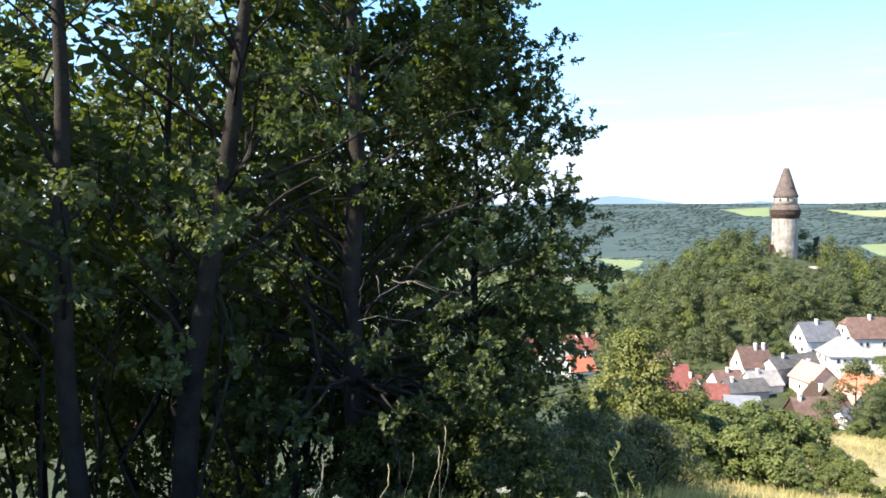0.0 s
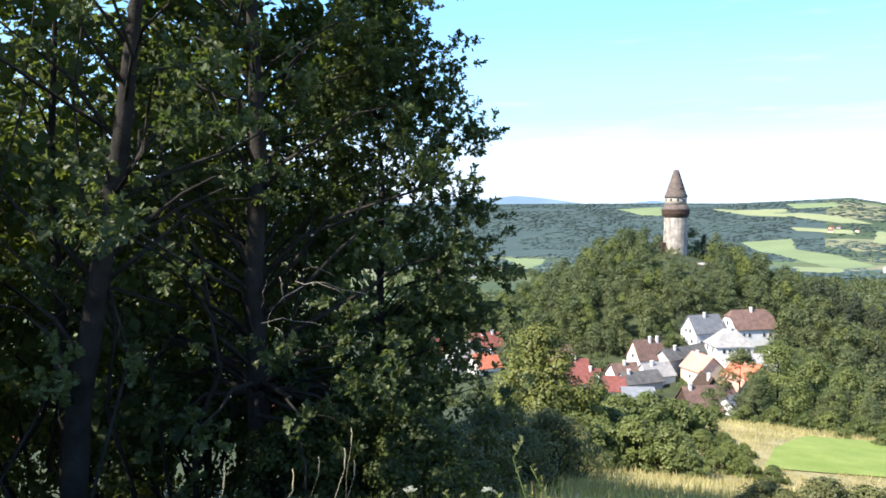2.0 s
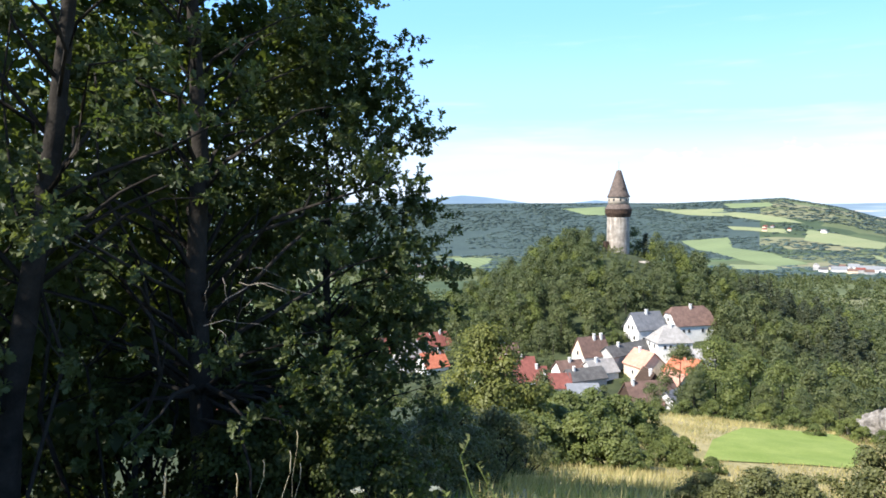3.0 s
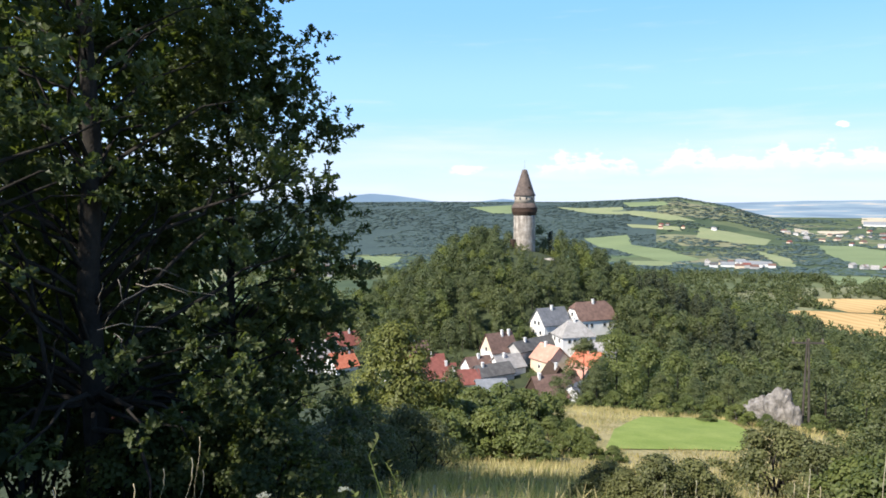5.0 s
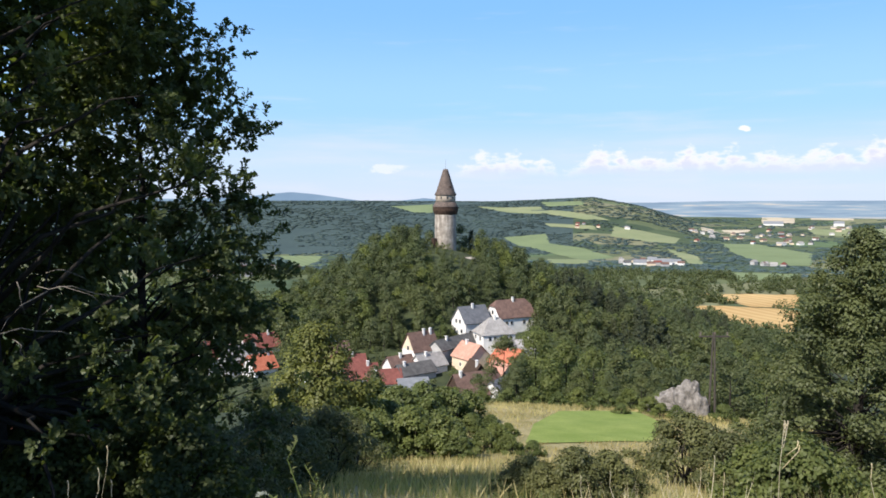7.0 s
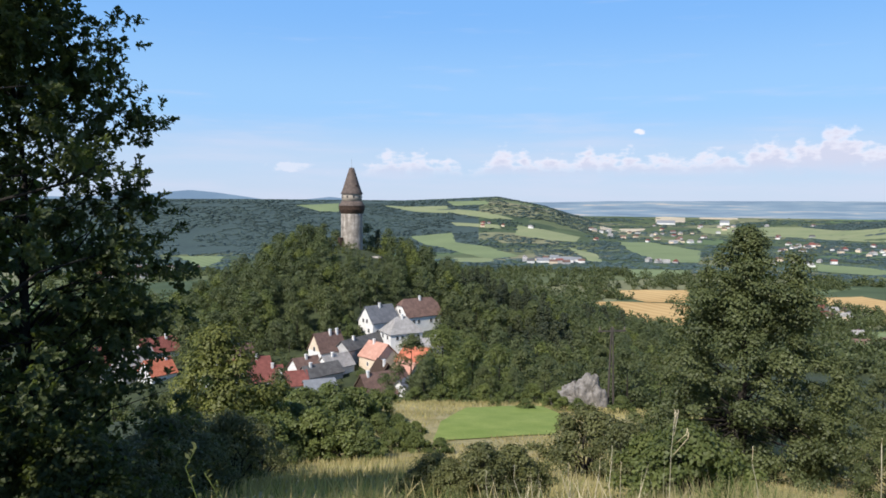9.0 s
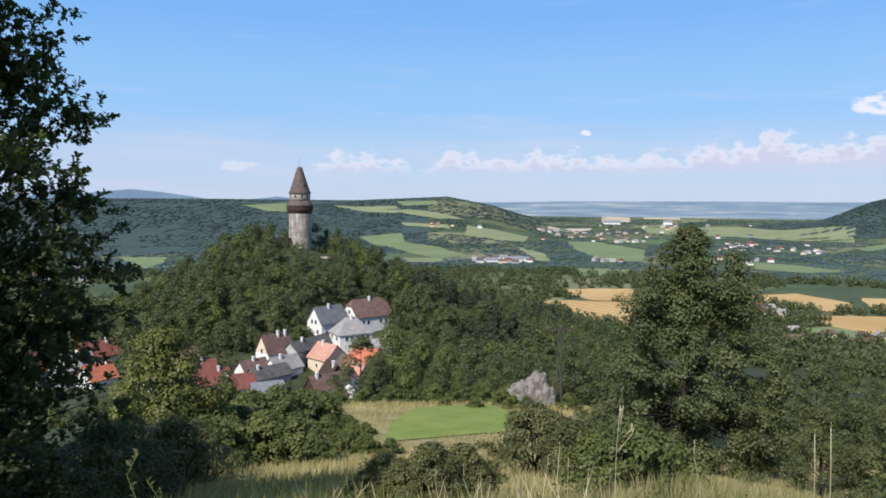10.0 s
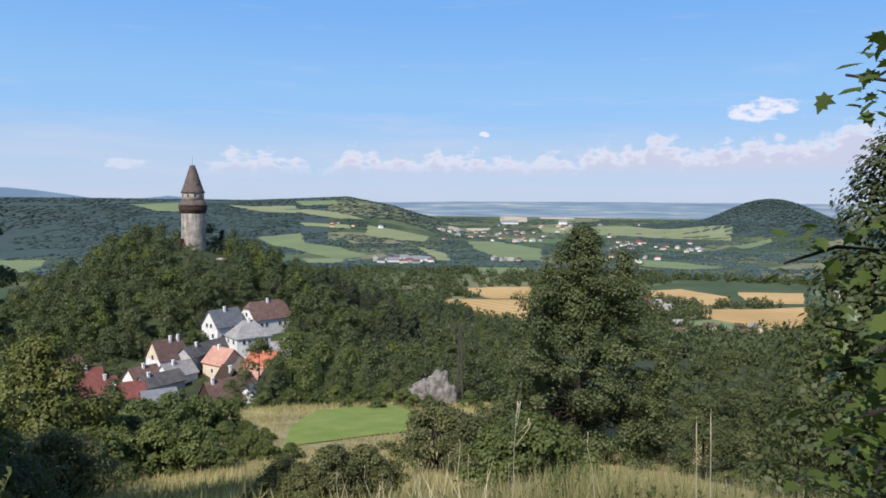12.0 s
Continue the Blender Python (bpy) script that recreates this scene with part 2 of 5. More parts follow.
GREYROOF = shingle("grey_slate", (0.11, 0.115, 0.125), (0.18, 0.185, 0.2))
PALEROOF = shingle("weathered_fibre_slate", (0.26, 0.245, 0.23), (0.38, 0.36, 0.34))
DARKROOF = shingle("tarred_roof", (0.075, 0.072, 0.07), (0.14, 0.135, 0.13))
REDROOF = shingle("red_tile", (0.15, 0.052, 0.042), (0.25, 0.088, 0.07))
ORANGEROOF = shingle("orange_tile", (0.42, 0.12, 0.065), (0.55, 0.19, 0.11))
SALMONROOF = shingle("faded_tile", (0.42, 0.22, 0.16), (0.55, 0.31, 0.23))
METALROOF = plain("sheet_metal_roof", (0.2, 0.21, 0.22), (0.28, 0.29, 0.3), 0.8, 0.5, 0.0, metal=0.2)
GLASS = glass_mat()
POLEWOOD = plain("pole_wood", (0.04, 0.034, 0.03), (0.085, 0.072, 0.062), 1.5, 0.9, 0.01)
STEEL = plain("galvanised_steel", (0.3, 0.31, 0.32), (0.4, 0.41, 0.42), 2, 0.5, 0.0, metal=0.8)
PORCELAIN = plain("porcelain", (0.12, 0.09, 0.07), (0.2, 0.16, 0.13), 4, 0.35)


# ---- the lie of the land ----
EYE = 1.65


def mix_along(v, rows):
    """Smoothly joined heights along one axis."""
    for (a, ha), (b, hb) in zip(rows, rows[1:]):
        if v <= b:
            return ha + (hb - ha) * (v - a) / (b - a)
    return rows[-1][1]


def step(a, b, v):
    s = min(1.0, max(0.0, (v - a) / (b - a)))
    return s * s * (3 - 2 * s)


SLOPE = [(0, 0), (3, -0.15), (8, -2.2), (20, -6.6), (45, -15.2), (75, -20.3), (85, -23), (130, -45), (170, -55),
         (215, -60), (260, -66), (320, -75), (450, -98), (620, -110), (2500, -110), (4400, -25), (4990, 0)]
RIDGE = [(-60, 0.1), (5, 0.0), (18, 0.05), (30, 0.0), (37.5, 0.35), (41, -0.3), (45, -1.6), (50, -2.6)]


def height(x, y):
    """Height of the ground over the plan, in metres."""
    d, az = math.hypot(x, y), math.degrees(math.atan2(x, y))
    z = sum(mix_along(d * k, SLOPE) for k in (0.94, 0.97, 1.0, 1.03, 1.06)) / 5
    # the grassy brow in front of the steeper slope
    z += 0.4 * math.exp(-((d - 6.2) / 2.0) ** 2) * step(44, 58, az)
    # the castle hill with its ridge
    ax, ay = x - 133, y - 290
    u, v = ax * 0.906 - ay * 0.423, ax * 0.423 + ay * 0.906
    z += 33 * math.exp(-(u / (68 if u < 0 else 100)) ** 2 / 2 - (v / 68) ** 2 / 2)
    z += 22 * math.exp(-((u / 36) ** 2 + (v / 40) ** 2) / 2)
    z -= 3.4 * math.exp(-((x - 98) ** 2 + (y - 199) ** 2) / 2 / 28 ** 2)
    # the long wooded ridge behind it
    if d > 1400:
        crest = EYE + 3000 * math.tan(math.radians(mix_along(az, RIDGE)))
        k = step(1450, 3000, d) if d < 3000 else 1 - step(3000, 4300, d)
        z += max(0.0, crest - z) * k if az < 50 else 0
        # the round hill on the other side of the valley
        hx, hy = x - 2640, y - 960
        z += 118 * math.exp(-((hx * 0.34 - hy * 0.94) / 150) ** 2 / 2 - ((hx * 0.94 + hy * 0.34) / 260) ** 2 / 2)
    return z


def sheet(name, verts, faces, mats, index=None, smooth=True):
    me = bpy.data.meshes.new(name)
    me.from_pydata(verts, [], faces)
    for m in mats:
        me.materials.append(m)
    if index is not None:
        me.polygons.foreach_set("material_index", index)
    me.polygons.foreach_set("use_smooth", [smooth] * len(me.polygons))
    me.update()
    return me


def build_ground():
    azs = [-180 + 5 * i for i in range(27)] + [-45 + 0.75 * i for i in range(187)] + [97.5 + 5 * i for i in range(17)]
    ds = [0.0]
    d = 1.2
    while d < 4950:
        ds.append(d)
        d *= 1.045 if d < 700 else 1.03
    ds.append(4990)
    verts, faces, index = [], [], []
    for d in ds:
        for a in azs:
            x, y = d * math.sin(radians(a)), d * math.cos(radians(a))
            rough = noise.noise((x * 0.2, y * 0.2, 0)) * min(0.12, d * 0.02) + noise.noise((x / 90, y / 90, 3)) * min(1.5, d / 120)
            verts.append((x, y, height(x, y) + rough * (1 if d > 2 else 0)))
    k = len(azs)
    for i in range(len(ds) - 1):
        for j in range(k):
            j2 = (j + 1) % k
            faces.append((i * k + j, i * k + j2, (i + 1) * k + j2, (i + 1) * k + j))
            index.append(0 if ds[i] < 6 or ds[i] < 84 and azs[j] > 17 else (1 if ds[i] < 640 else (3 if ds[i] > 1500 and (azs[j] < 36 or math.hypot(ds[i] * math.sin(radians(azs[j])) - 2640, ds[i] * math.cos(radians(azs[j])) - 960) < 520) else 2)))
    me = sheet("ground", verts, faces, [MEADOW, FLOOR, FARM, HAZEFLOOR], index)
    tagged(new("ground", me), "sloping dry meadow, wooded hillside and far farmland", "ground", kind="structure")


build_ground()


def inside(x, y, poly):
    odd = False
    for (ax, ay), (bx, by) in zip(poly, poly[1:] + poly[:1]):
        if (ay > y) != (by > y) and x < (bx - ax) * (y - ay) / (by - ay) + ax:
            odd = not odd
    return odd


FIELDS = []


def field(corners, mat, label, lift=0.5, cell=12, name="field"):
    """A field that lies on the ground, with a slightly wandering edge."""
    FIELDS.append(corners)
    bm = bmesh.new()
    edge = []
    for (ax, ay), (bx, by) in zip(corners, corners[1:] + corners[:1]):
        n = max(1, int(math.hypot(bx - ax, by - ay) / (cell * 2)))
        for i in range(n):
            x, y = ax + (bx - ax) * i / n, ay + (by - ay) * i / n
            w = cell * 0.35
            edge.append((x + w * noise.noise((x / 30, y / 30, 1)), y + w * noise.noise((x / 30, y / 30, 7))))
    bm.faces.new([bm.verts.new((x, y, 0)) for x, y in edge])
    xs, ys = [p[0] for p in edge], [p[1] for p in edge]
    for axis, low, high in (((1, 0, 0), min(xs), max(xs)), ((0, 1, 0), min(ys), max(ys))):
        c = low + cell
        while c < high:
            co = (c, 0, 0) if axis[0] else (0, c, 0)
            bmesh.ops.bisect_plane(bm, geom=bm.verts[:] + bm.edges[:] + bm.faces[:], plane_co=co, plane_no=axis)
            c += cell * (1 if high - low < 40 * cell else (high - low) / (40 * cell))
    for v in bm.verts:
        d = math.hypot(v.co.x, v.co.y)
        v.co.z = height(v.co.x, v.co.y) + lift + noise.noise((v.co.x * 0.2, v.co.y * 0.2, 0)) * min(0.12, d * 0.02) + noise.noise((v.co.x / 90, v.co.y / 90, 3)) * min(1.5, d / 120)
    for f in bm.faces:
        if f.normal.z < 0:
            f.normal_flip()
    me = bpy.data.meshes.new(name)
    bm.to_mesh(me)
    bm.free()
    me.materials.append(mat)
    return tagged(new(name, me), label, "field", "fields in the valley", "structure")


field([(659, 642), (747, 574), (663, 509), (617, 532), (635, 613)], WHEAT, "ripe golden wheat field")
field([(564, 560), (634, 516), (643, 489), (529, 410), (501, 436)], WHEAT, "ripe golden wheat field")
field([(820, 457), (881, 430), (842, 352), (780, 322), (748, 338), (776, 430)], WHEAT, "ripe golden wheat field beyond the lone tree")
field([(900, 364), (960, 304), (843, 266), (803, 313)], WHEAT, "ripe golden wheat field")
field([(716, 334), (824, 257), (655, 203), (646, 234), (665, 300)], WHEAT, "harvested golden field")
field([(642, 316), (665, 300), (645, 233), (621, 235), (572, 266)], PASTURE, "green pasture below the wheat")
field([(1275, 729), (1277, 646), (1243, 521), (1145, 548), (1139, 649)], PASTURE, "narrow green pasture in the valley")
field([(1462, 1362), (1558, 1333), (1374, 1028), (1116, 835), (1043, 867), (1245, 1127)], PASTURE, "broad green pasture on the valley floor")
field([(893, 812), (970, 747), (884, 694), (809, 718)], PASTURE, "small green pasture")
field([(2251, 1703), (2561, 1486), (2294, 951), (2038, 848), (2054, 998), (2140, 1241), (2086, 1562)], HAY, "wide pale green field at the foot of the round hill")
field([(1875, 789), (2135, 772), (2069, 744), (1784, 708)], PASTURE, "green pasture under the round hill")
field([(935, 1594), (1065, 1588), (976, 1437), (985, 1306), (919, 1119), (822, 1089), (888, 1363), (885, 1431)], PASTURE, "green hillside pasture below the ridge")
field([(776, 1152), (851, 1119), (782, 1029), (725, 1067)], HAY, "pale meadow strip")
field([(1177, 1764), (1250, 1620), (1216, 1565), (1149, 1693)], HAY, "pale meadow strip on the ridge")
field([(1344, 2101), (1379, 1890), (1378, 1707), (1304, 1732), (1294, 1988)], HAY, "pale mown meadow on the ridge")
field([(1495, 2270), (1590, 2137), (1517, 2023), (1408, 2094)], PASTURE, "green meadow on the ridge top")
field([(1315, 1616), (1404, 1449), (1272, 1330), (1216, 1367), (1187, 1469)], HAY, "hay meadows on the slope")
field([(1164, 1243), (1109, 1096), (955, 924), (952, 954)], HAY, "hay meadow")
field([(1933, 1895), (2087, 1808), (2008, 1750), (1795, 1753)], STUBBLE, "pale stubble field")
field([(2649, 2237), (2694, 2106), (2458, 1921), (2364, 1996)], STUBBLE, "pale stubble field on the plain")
field([(2798, 2106), (2917, 1988), (2742, 1869), (2657, 2000)], STUBBLE, "pale stubble field on the plain")
field([(938, 2403), (1118, 2423), (1000, 2167), (945, 2191)], PASTURE, "green meadow near the ridge top")
field([(1227, 2287), (1390, 2101), (1283, 1939), (1221, 2051)], HAY, "pale meadows on the ridge")
field([(324, 1457), (397, 1393), (354, 1275), (286, 1163), (308, 1306)], PASTURE, "green field beside the hamlet")
LAWN_EDGE = [(27, 43), (33, 51), (41, 58), (50, 57), (44, 46), (37, 41)]
field(LAWN_EDGE, LAWN, "mown green lawn on the slope", 0.07, 1.2, "lawn")


# ---- building blocks ----
def part(name, bm, material, parent, label="", smooth=False):
    me = bpy.data.meshes.new(name)
    bmesh.ops.recalc_face_normals(bm, faces=bm.faces)
    bm.to_mesh(me)
    bm.free()
    me.materials.append(material)
    if smooth:
        me.polygons.foreach_set("use_smooth", [True] * len(me.polygons))
    ob = new(name, me)
    ob.parent = parent
    return tagged(ob, label)


def mesh_part(name, me, parent, label=""):
    ob = new(name, me)
    ob.parent = parent
    return tagged(ob, label)


def box(bm, cx, cy, cz, sx, sy, sz, turn=0.0):
    m = Matrix.Translation((cx, cy, cz)) @ Matrix.Rotation(turn, 4, "Z") @ Matrix.Diagonal((sx, sy, sz, 1))
    return bmesh.ops.create_cube(bm, size=1, matrix=m)["verts"]


def lathe(bm, rows, n=32, cx=0.0, cy=0.0):
    """Rings of (radius, height), closed at both ends."""
    rings = [[bm.verts.new((cx + r * math.cos(2 * math.pi * i / n), cy + r * math.sin(2 * math.pi * i / n), z))
              for i in range(n)] for r, z in rows]
    for a, b in zip(rings, rings[1:]):
        for i in range(n):
            bm.faces.new((a[i], a[(i + 1) % n], b[(i + 1) % n], b[i]))
    bm.faces.new(rings[0][::-1])
    bm.faces.new(rings[-1])


def tube(verts, faces, path, radii, n=6):
    """Adds a tapering round limb along a path."""
    base = len(verts)
    for i, p in enumerate(path):
        t = (Vector(path[min(i + 1, len(path) - 1)]) - Vector(path[max(i - 1, 0)])).normalized()
        u = t.orthogonal().normalized()
        v = t.cross(u)
        for k in range(n):
            a = 2 * math.pi * k / n
            verts.append(tuple(Vector(p) + (u * math.cos(a) + v * math.sin(a)) * radii[i]))
    for i in range(len(path) - 1):
        for k in range(n):
            a, b = base + i * n + k, base + i * n + (k + 1) % n
            faces.append((a, b, b + n, a + n))
    faces.append(tuple(base + k for k in range(n))[::-1])
    faces.append(tuple(base + (len(path) - 1) * n + k for k in range(n)))


def limb_path(a, b, rnd, sag=0.15, steps=4):
    a, b = Vector(a), Vector(b)
    size = (b - a).length
    out = []
    for i in range(steps + 1):
        t = i / steps
        j = Vector((rnd.uniform(-1, 1), rnd.uniform(-1, 1), rnd.uniform(-0.6, 0.6))) * size * 0.09 * (0 < i < steps)
        out.append(tuple(a.lerp(b, t) + j + Vector((0, 0, sag * size * math.sin(math.pi * t)))))
    return out


# leaf outlines: length along x, fold along the midrib
DIAMOND = (np.array([(0, 0, 0), (0.5, 0.34, 0.09), (1, 0, -0.05), (0.5, -0.34, 0.09)]), [(0, 1, 2, 3)])
SLIVER = (np.array([(0, -0.12, 0), (0.6, 0.4, 0.06), (1, -0.2, -0.05)]), [(0, 1, 2)])
LOBED = (np.array([(0, 0, 0), (0.28, 0.2, 0.05), (0.45, 0.12, 0.03), (0.72, 0.32, 0.08), (1, 0, -0.06),
                   (0.72, -0.32, 0.08), (0.45, -0.12, 0.03), (0.28, -0.2, 0.05)]), [(0, 1, 2, 3, 4), (0, 4, 5, 6, 7)])
PALMATE = (np.array([(0, 0, 0), (-0.12, 0.3, 0.02), (0.1, 0.28, 0.04), (0.22, 0.62, -0.04), (0.42, 0.3, 0.05), (0.62, 0.42, 0.0),
                     (0.66, 0.2, 0.04), (1, 0, -0.1), (0.66, -0.2, 0.04), (0.62, -0.42, 0.0), (0.42, -0.3, 0.05),
                     (0.22, -0.62, -0.04), (0.1, -0.28, 0.04), (-0.12, -0.3, 0.02)]),
           [(0, 1, 2, 3, 4, 5, 6, 7), (0, 7, 8, 9, 10, 11, 12, 13)])
BLADE = (np.array([(0, 0.5, 0), (0, -0.5, 0), (0.55, -0.32, 0.05), (0.55, 0.32, 0.05), (1, 0, 0.2)]), [(0, 1, 2, 3), (3, 2, 4)])


def leaves_mesh(name, places, ways, normals, lengths, widths, outline, material, core=None):
    """One mesh of many leaves: places, growing directions, upper sides, sizes."""
    shape, polys = outline
    n, k = len(places), len(shape)
    ways = ways / np.linalg.norm(ways, axis=1, keepdims=True)
    side = np.cross(normals, ways)
    side /= np.linalg.norm(side, axis=1, keepdims=True) + 1e-9
    up = np.cross(ways, side)
    co = (places[:, None, :] + ways[:, None, :] * (shape[None, :, 0:1] * lengths[:, None, None])
          + side[:, None, :] * (shape[None, :, 1:2] * widths[:, None, None])
          + up[:, None, :] * (shape[None, :, 2:3] * lengths[:, None, None])).reshape(-1, 3)
    loops = np.concatenate([np.array(p) for p in polys])
    sizes = np.array([len(p) for p in polys])
    index = (loops[None, :] + (np.arange(n) * k)[:, None]).ravel()
    totals = np.tile(sizes, n)
    if core is not None:
        cv, cf = core
        index = np.concatenate([index, (np.array(cf) + len(co)).ravel()])
        totals = np.concatenate([totals, np.full(len(cf), len(cf[0]))])
        co = np.concatenate([co, np.array(cv)])
    me = bpy.data.meshes.new(name)
    me.vertices.add(len(co))
    me.vertices.foreach_set("co", co.astype(np.float32).ravel())
    me.loops.add(len(index))
    me.loops.foreach_set("vertex_index", index.astype(np.int32))
    me.polygons.add(len(totals))
    me.polygons.foreach_set("loop_start", np.concatenate([[0], np.cumsum(totals)[:-1]]).astype(np.int32))
    me.materials.append(material)
    me.update(calc_edges=True)
    return me


def rand_dirs(rng, n):
    v = rng.normal(size=(n, 3))
    return v / np.linalg.norm(v, axis=1, keepdims=True)


def cone_clumps(rng, count, radius, low, high, power=0.75, hollow=0.45):
    """Boughs of a broad crown that narrows to its top."""
    t = 1 - np.sqrt(rng.uniform(0, 1, count))
    t = np.clip(t * 1.12, 0, 1)
    a = rng.uniform(0, 2 * math.pi, count)
    lump = 1 + 0.13 * np.sin(a * 3 + 9 * t) + 0.1 * np.sin(a * 7 - 5 * t)
    r = radius * (1 - t) ** power * (0.8 + 0.2 * np.minimum(1, t * 7)) * lump * rng.uniform(hollow ** 2, 1, count) ** 0.5
    return np.stack([r * np.cos(a), r * np.sin(a), low + (high - low) * t], 1)


def clumps(rng, count, radius, low, high, shape=0.5, lean=(0, 0)):
    """Centres of the leafy boughs of a crown; radius by height follows a rounded, uneven outline."""
    t = rng.uniform(0, 1, count) ** 0.85
    wide = np.sin(np.pi * (0.12 + 0.86 * t) ** shape) ** 0.7
    a = rng.uniform(0, 2 * math.pi, count)
    lump = 1 + 0.14 * np.sin(a * 3 + 7 * t) + 0.1 * np.sin(a * 5 - 4 * t)
    r = radius * wide * lump * rng.uniform(0.25, 1, count) ** 0.5
    z = low + (high - low) * t
    return np.stack([r * np.cos(a) + lean[0] * t, r * np.sin(a) + lean[1] * t, z], 1)


def crown_mesh(name, rng, centres, spread, per, size, outline, material, droop=0.2, flat=0.6, core=None, narrow=1.0):
    n = len(centres) * per
    c = np.repeat(centres, per, 0)
    d = rand_dirs(rng, n) * (rng.uniform(0.15, 1, n) ** 0.5)[:, None]
    sp = np.repeat(spread * rng.uniform(0.65, 1.3, len(centres)), per)
    off = d * sp[:, None] * np.array([1, 1, flat])
    p = c + off
    mid = centres.mean(0)
    out = c - mid
    out /= np.linalg.norm(out, axis=1, keepdims=True) + 1e-6
    way = d + 0.5 * out + rand_dirs(rng, n) * 0.6 - np.array([0, 0, droop])
    nor = np.array([0, 0, 0.6]) + 0.95 * d + 0.4 * out + rand_dirs(rng, n) * 0.38
    ln = size * rng.uniform(0.65, 1.3, n)
    return leaves_mesh(name, p, way, nor, ln, ln * narrow, outline, material, core)


def puff_crown(name, rng, centres, spread, per, size, outline, material, shell=0.6, flat=0.8, jitter=0.4, narrow=1.0):
    """Leaves that lie like scales on the rounded boughs of a crown."""
    n = len(centres) * per
    c = np.repeat(centres, per, 0)
    d = rand_dirs(rng, n)
    flip = (d[:, 2] < 0) & (rng.uniform(0, 1, n) < 0.55)
    d[flip, 2] *= -1
    sp = np.repeat(spread * rng.uniform(0.6, 1.35, len(centres)), per) * rng.uniform(shell, 1.08, n)
    p = c + d * sp[:, None] * np.array([1, 1, flat])
    out = c - centres.mean(0)
    out /= np.linalg.norm(out, axis=1, keepdims=True) + 1e-6
    nor = d + 0.3 * out + np.array([0, 0, 0.3]) + rand_dirs(rng, n) * jitter
    way = np.cross(nor, rand_dirs(rng, n)) + 0.35 * d - np.array([0, 0, 0.35])
    ln = size * rng.uniform(0.65, 1.3, n)
    return leaves_mesh(name, p, way, nor, ln, ln * narrow, outline, material)


def rosette_crown(name, rng, centres, spread, twigs, per, size, outline, material, flat=0.7):
    """Oak foliage: leaves radiate in tufts from the twig ends of each bough."""
    m = len(centres) * twigs
    c = np.repeat(centres, twigs, 0)
    d = rand_dirs(rng, m)
    sp = np.repeat(spread * rng.uniform(0.6, 1.35, len(centres)), twigs) * rng.uniform(0.25, 1, m) ** 0.5
    tip = c + d * sp[:, None] * np.array([1, 1, flat])
    out = c - centres.mean(0)
    out /= np.linalg.norm(out, axis=1, keepdims=True) + 1e-6
    lead = d + 0.5 * out + np.array([0, 0, 0.25])
    lead /= np.linalg.norm(lead, axis=1, keepdims=True)
    n = m * per
    lead, tip = np.repeat(lead, per, 0), np.repeat(tip, per, 0)
    way = rand_dirs(rng, n) + 0.75 * lead
    back = rng.uniform(0, 0.16, n)[:, None]
    p = tip - lead * back + rand_dirs(rng, n) * 0.025
    nor = 0.8 * lead + np.array([0, 0, 0.55]) + rand_dirs(rng, n) * 0.45
    ln = size * rng.uniform(0.6, 1.25, n)
    return leaves_mesh(name, p, way, nor, ln, ln * 0.95, outline, material)


def wood_mesh(name, rnd, centres, trunk_path, radii, material, thick=0.35, every=1, n=7):
    """Trunk with a limb to each leafy bough."""
    verts, faces = [], []
    tube(verts, faces, trunk_path, radii, n + 1)
    tz = [p[2] for p in trunk_path]
    for c in centres[::every]:
        want = c[2] - 0.55 * math.hypot(c[0] - trunk_path[-1][0], c[1] - trunk_path[-1][1]) - 0.2
        want = min(max(want, tz[0] + 0.25 * (tz[-1] - tz[0])), tz[-1])
        i = max(j for j in range(len(tz)) if tz[j] <= want + 1e-6)
        j = min(i + 1, len(tz) - 1)
        f = 0 if i == j else (want - tz[i]) / (tz[j] - tz[i])
        start = Vector(trunk_path[i]).lerp(Vector(trunk_path[j]), f)
        r0 = (radii[i] * (1 - f) + radii[j] * f) * thick
        path = limb_path(start, tuple(c), rnd, 0.08)
        tube(verts, faces, path, [r0 * (1 - 0.85 * k / 4) for k in range(5)], 5)
    me = sheet(name, verts, faces, [material])
    return me


def tree(name, label, x, y, crown, wood, z=None, turn=0.0, scale=1.0, category="tree", group=""):
    """An Empty at the foot, with trunk and crown."""
    e = new(name)
    e.empty_display_size = 0.3
    mesh_part("trunk", wood, e)
    mesh_part("crown", crown, e)
    e.matrix_basis = Matrix.Translation((x, y, height(x, y) - 0.1 if z is None else z)) @ Matrix.Rotation(turn, 4, "Z") @ Matrix.Diagonal((scale, scale, scale, 1))
    return tagged(e, label, category, group)


def polar(az, d):
    return d * math.sin(radians(az)), d * math.cos(radians(az))


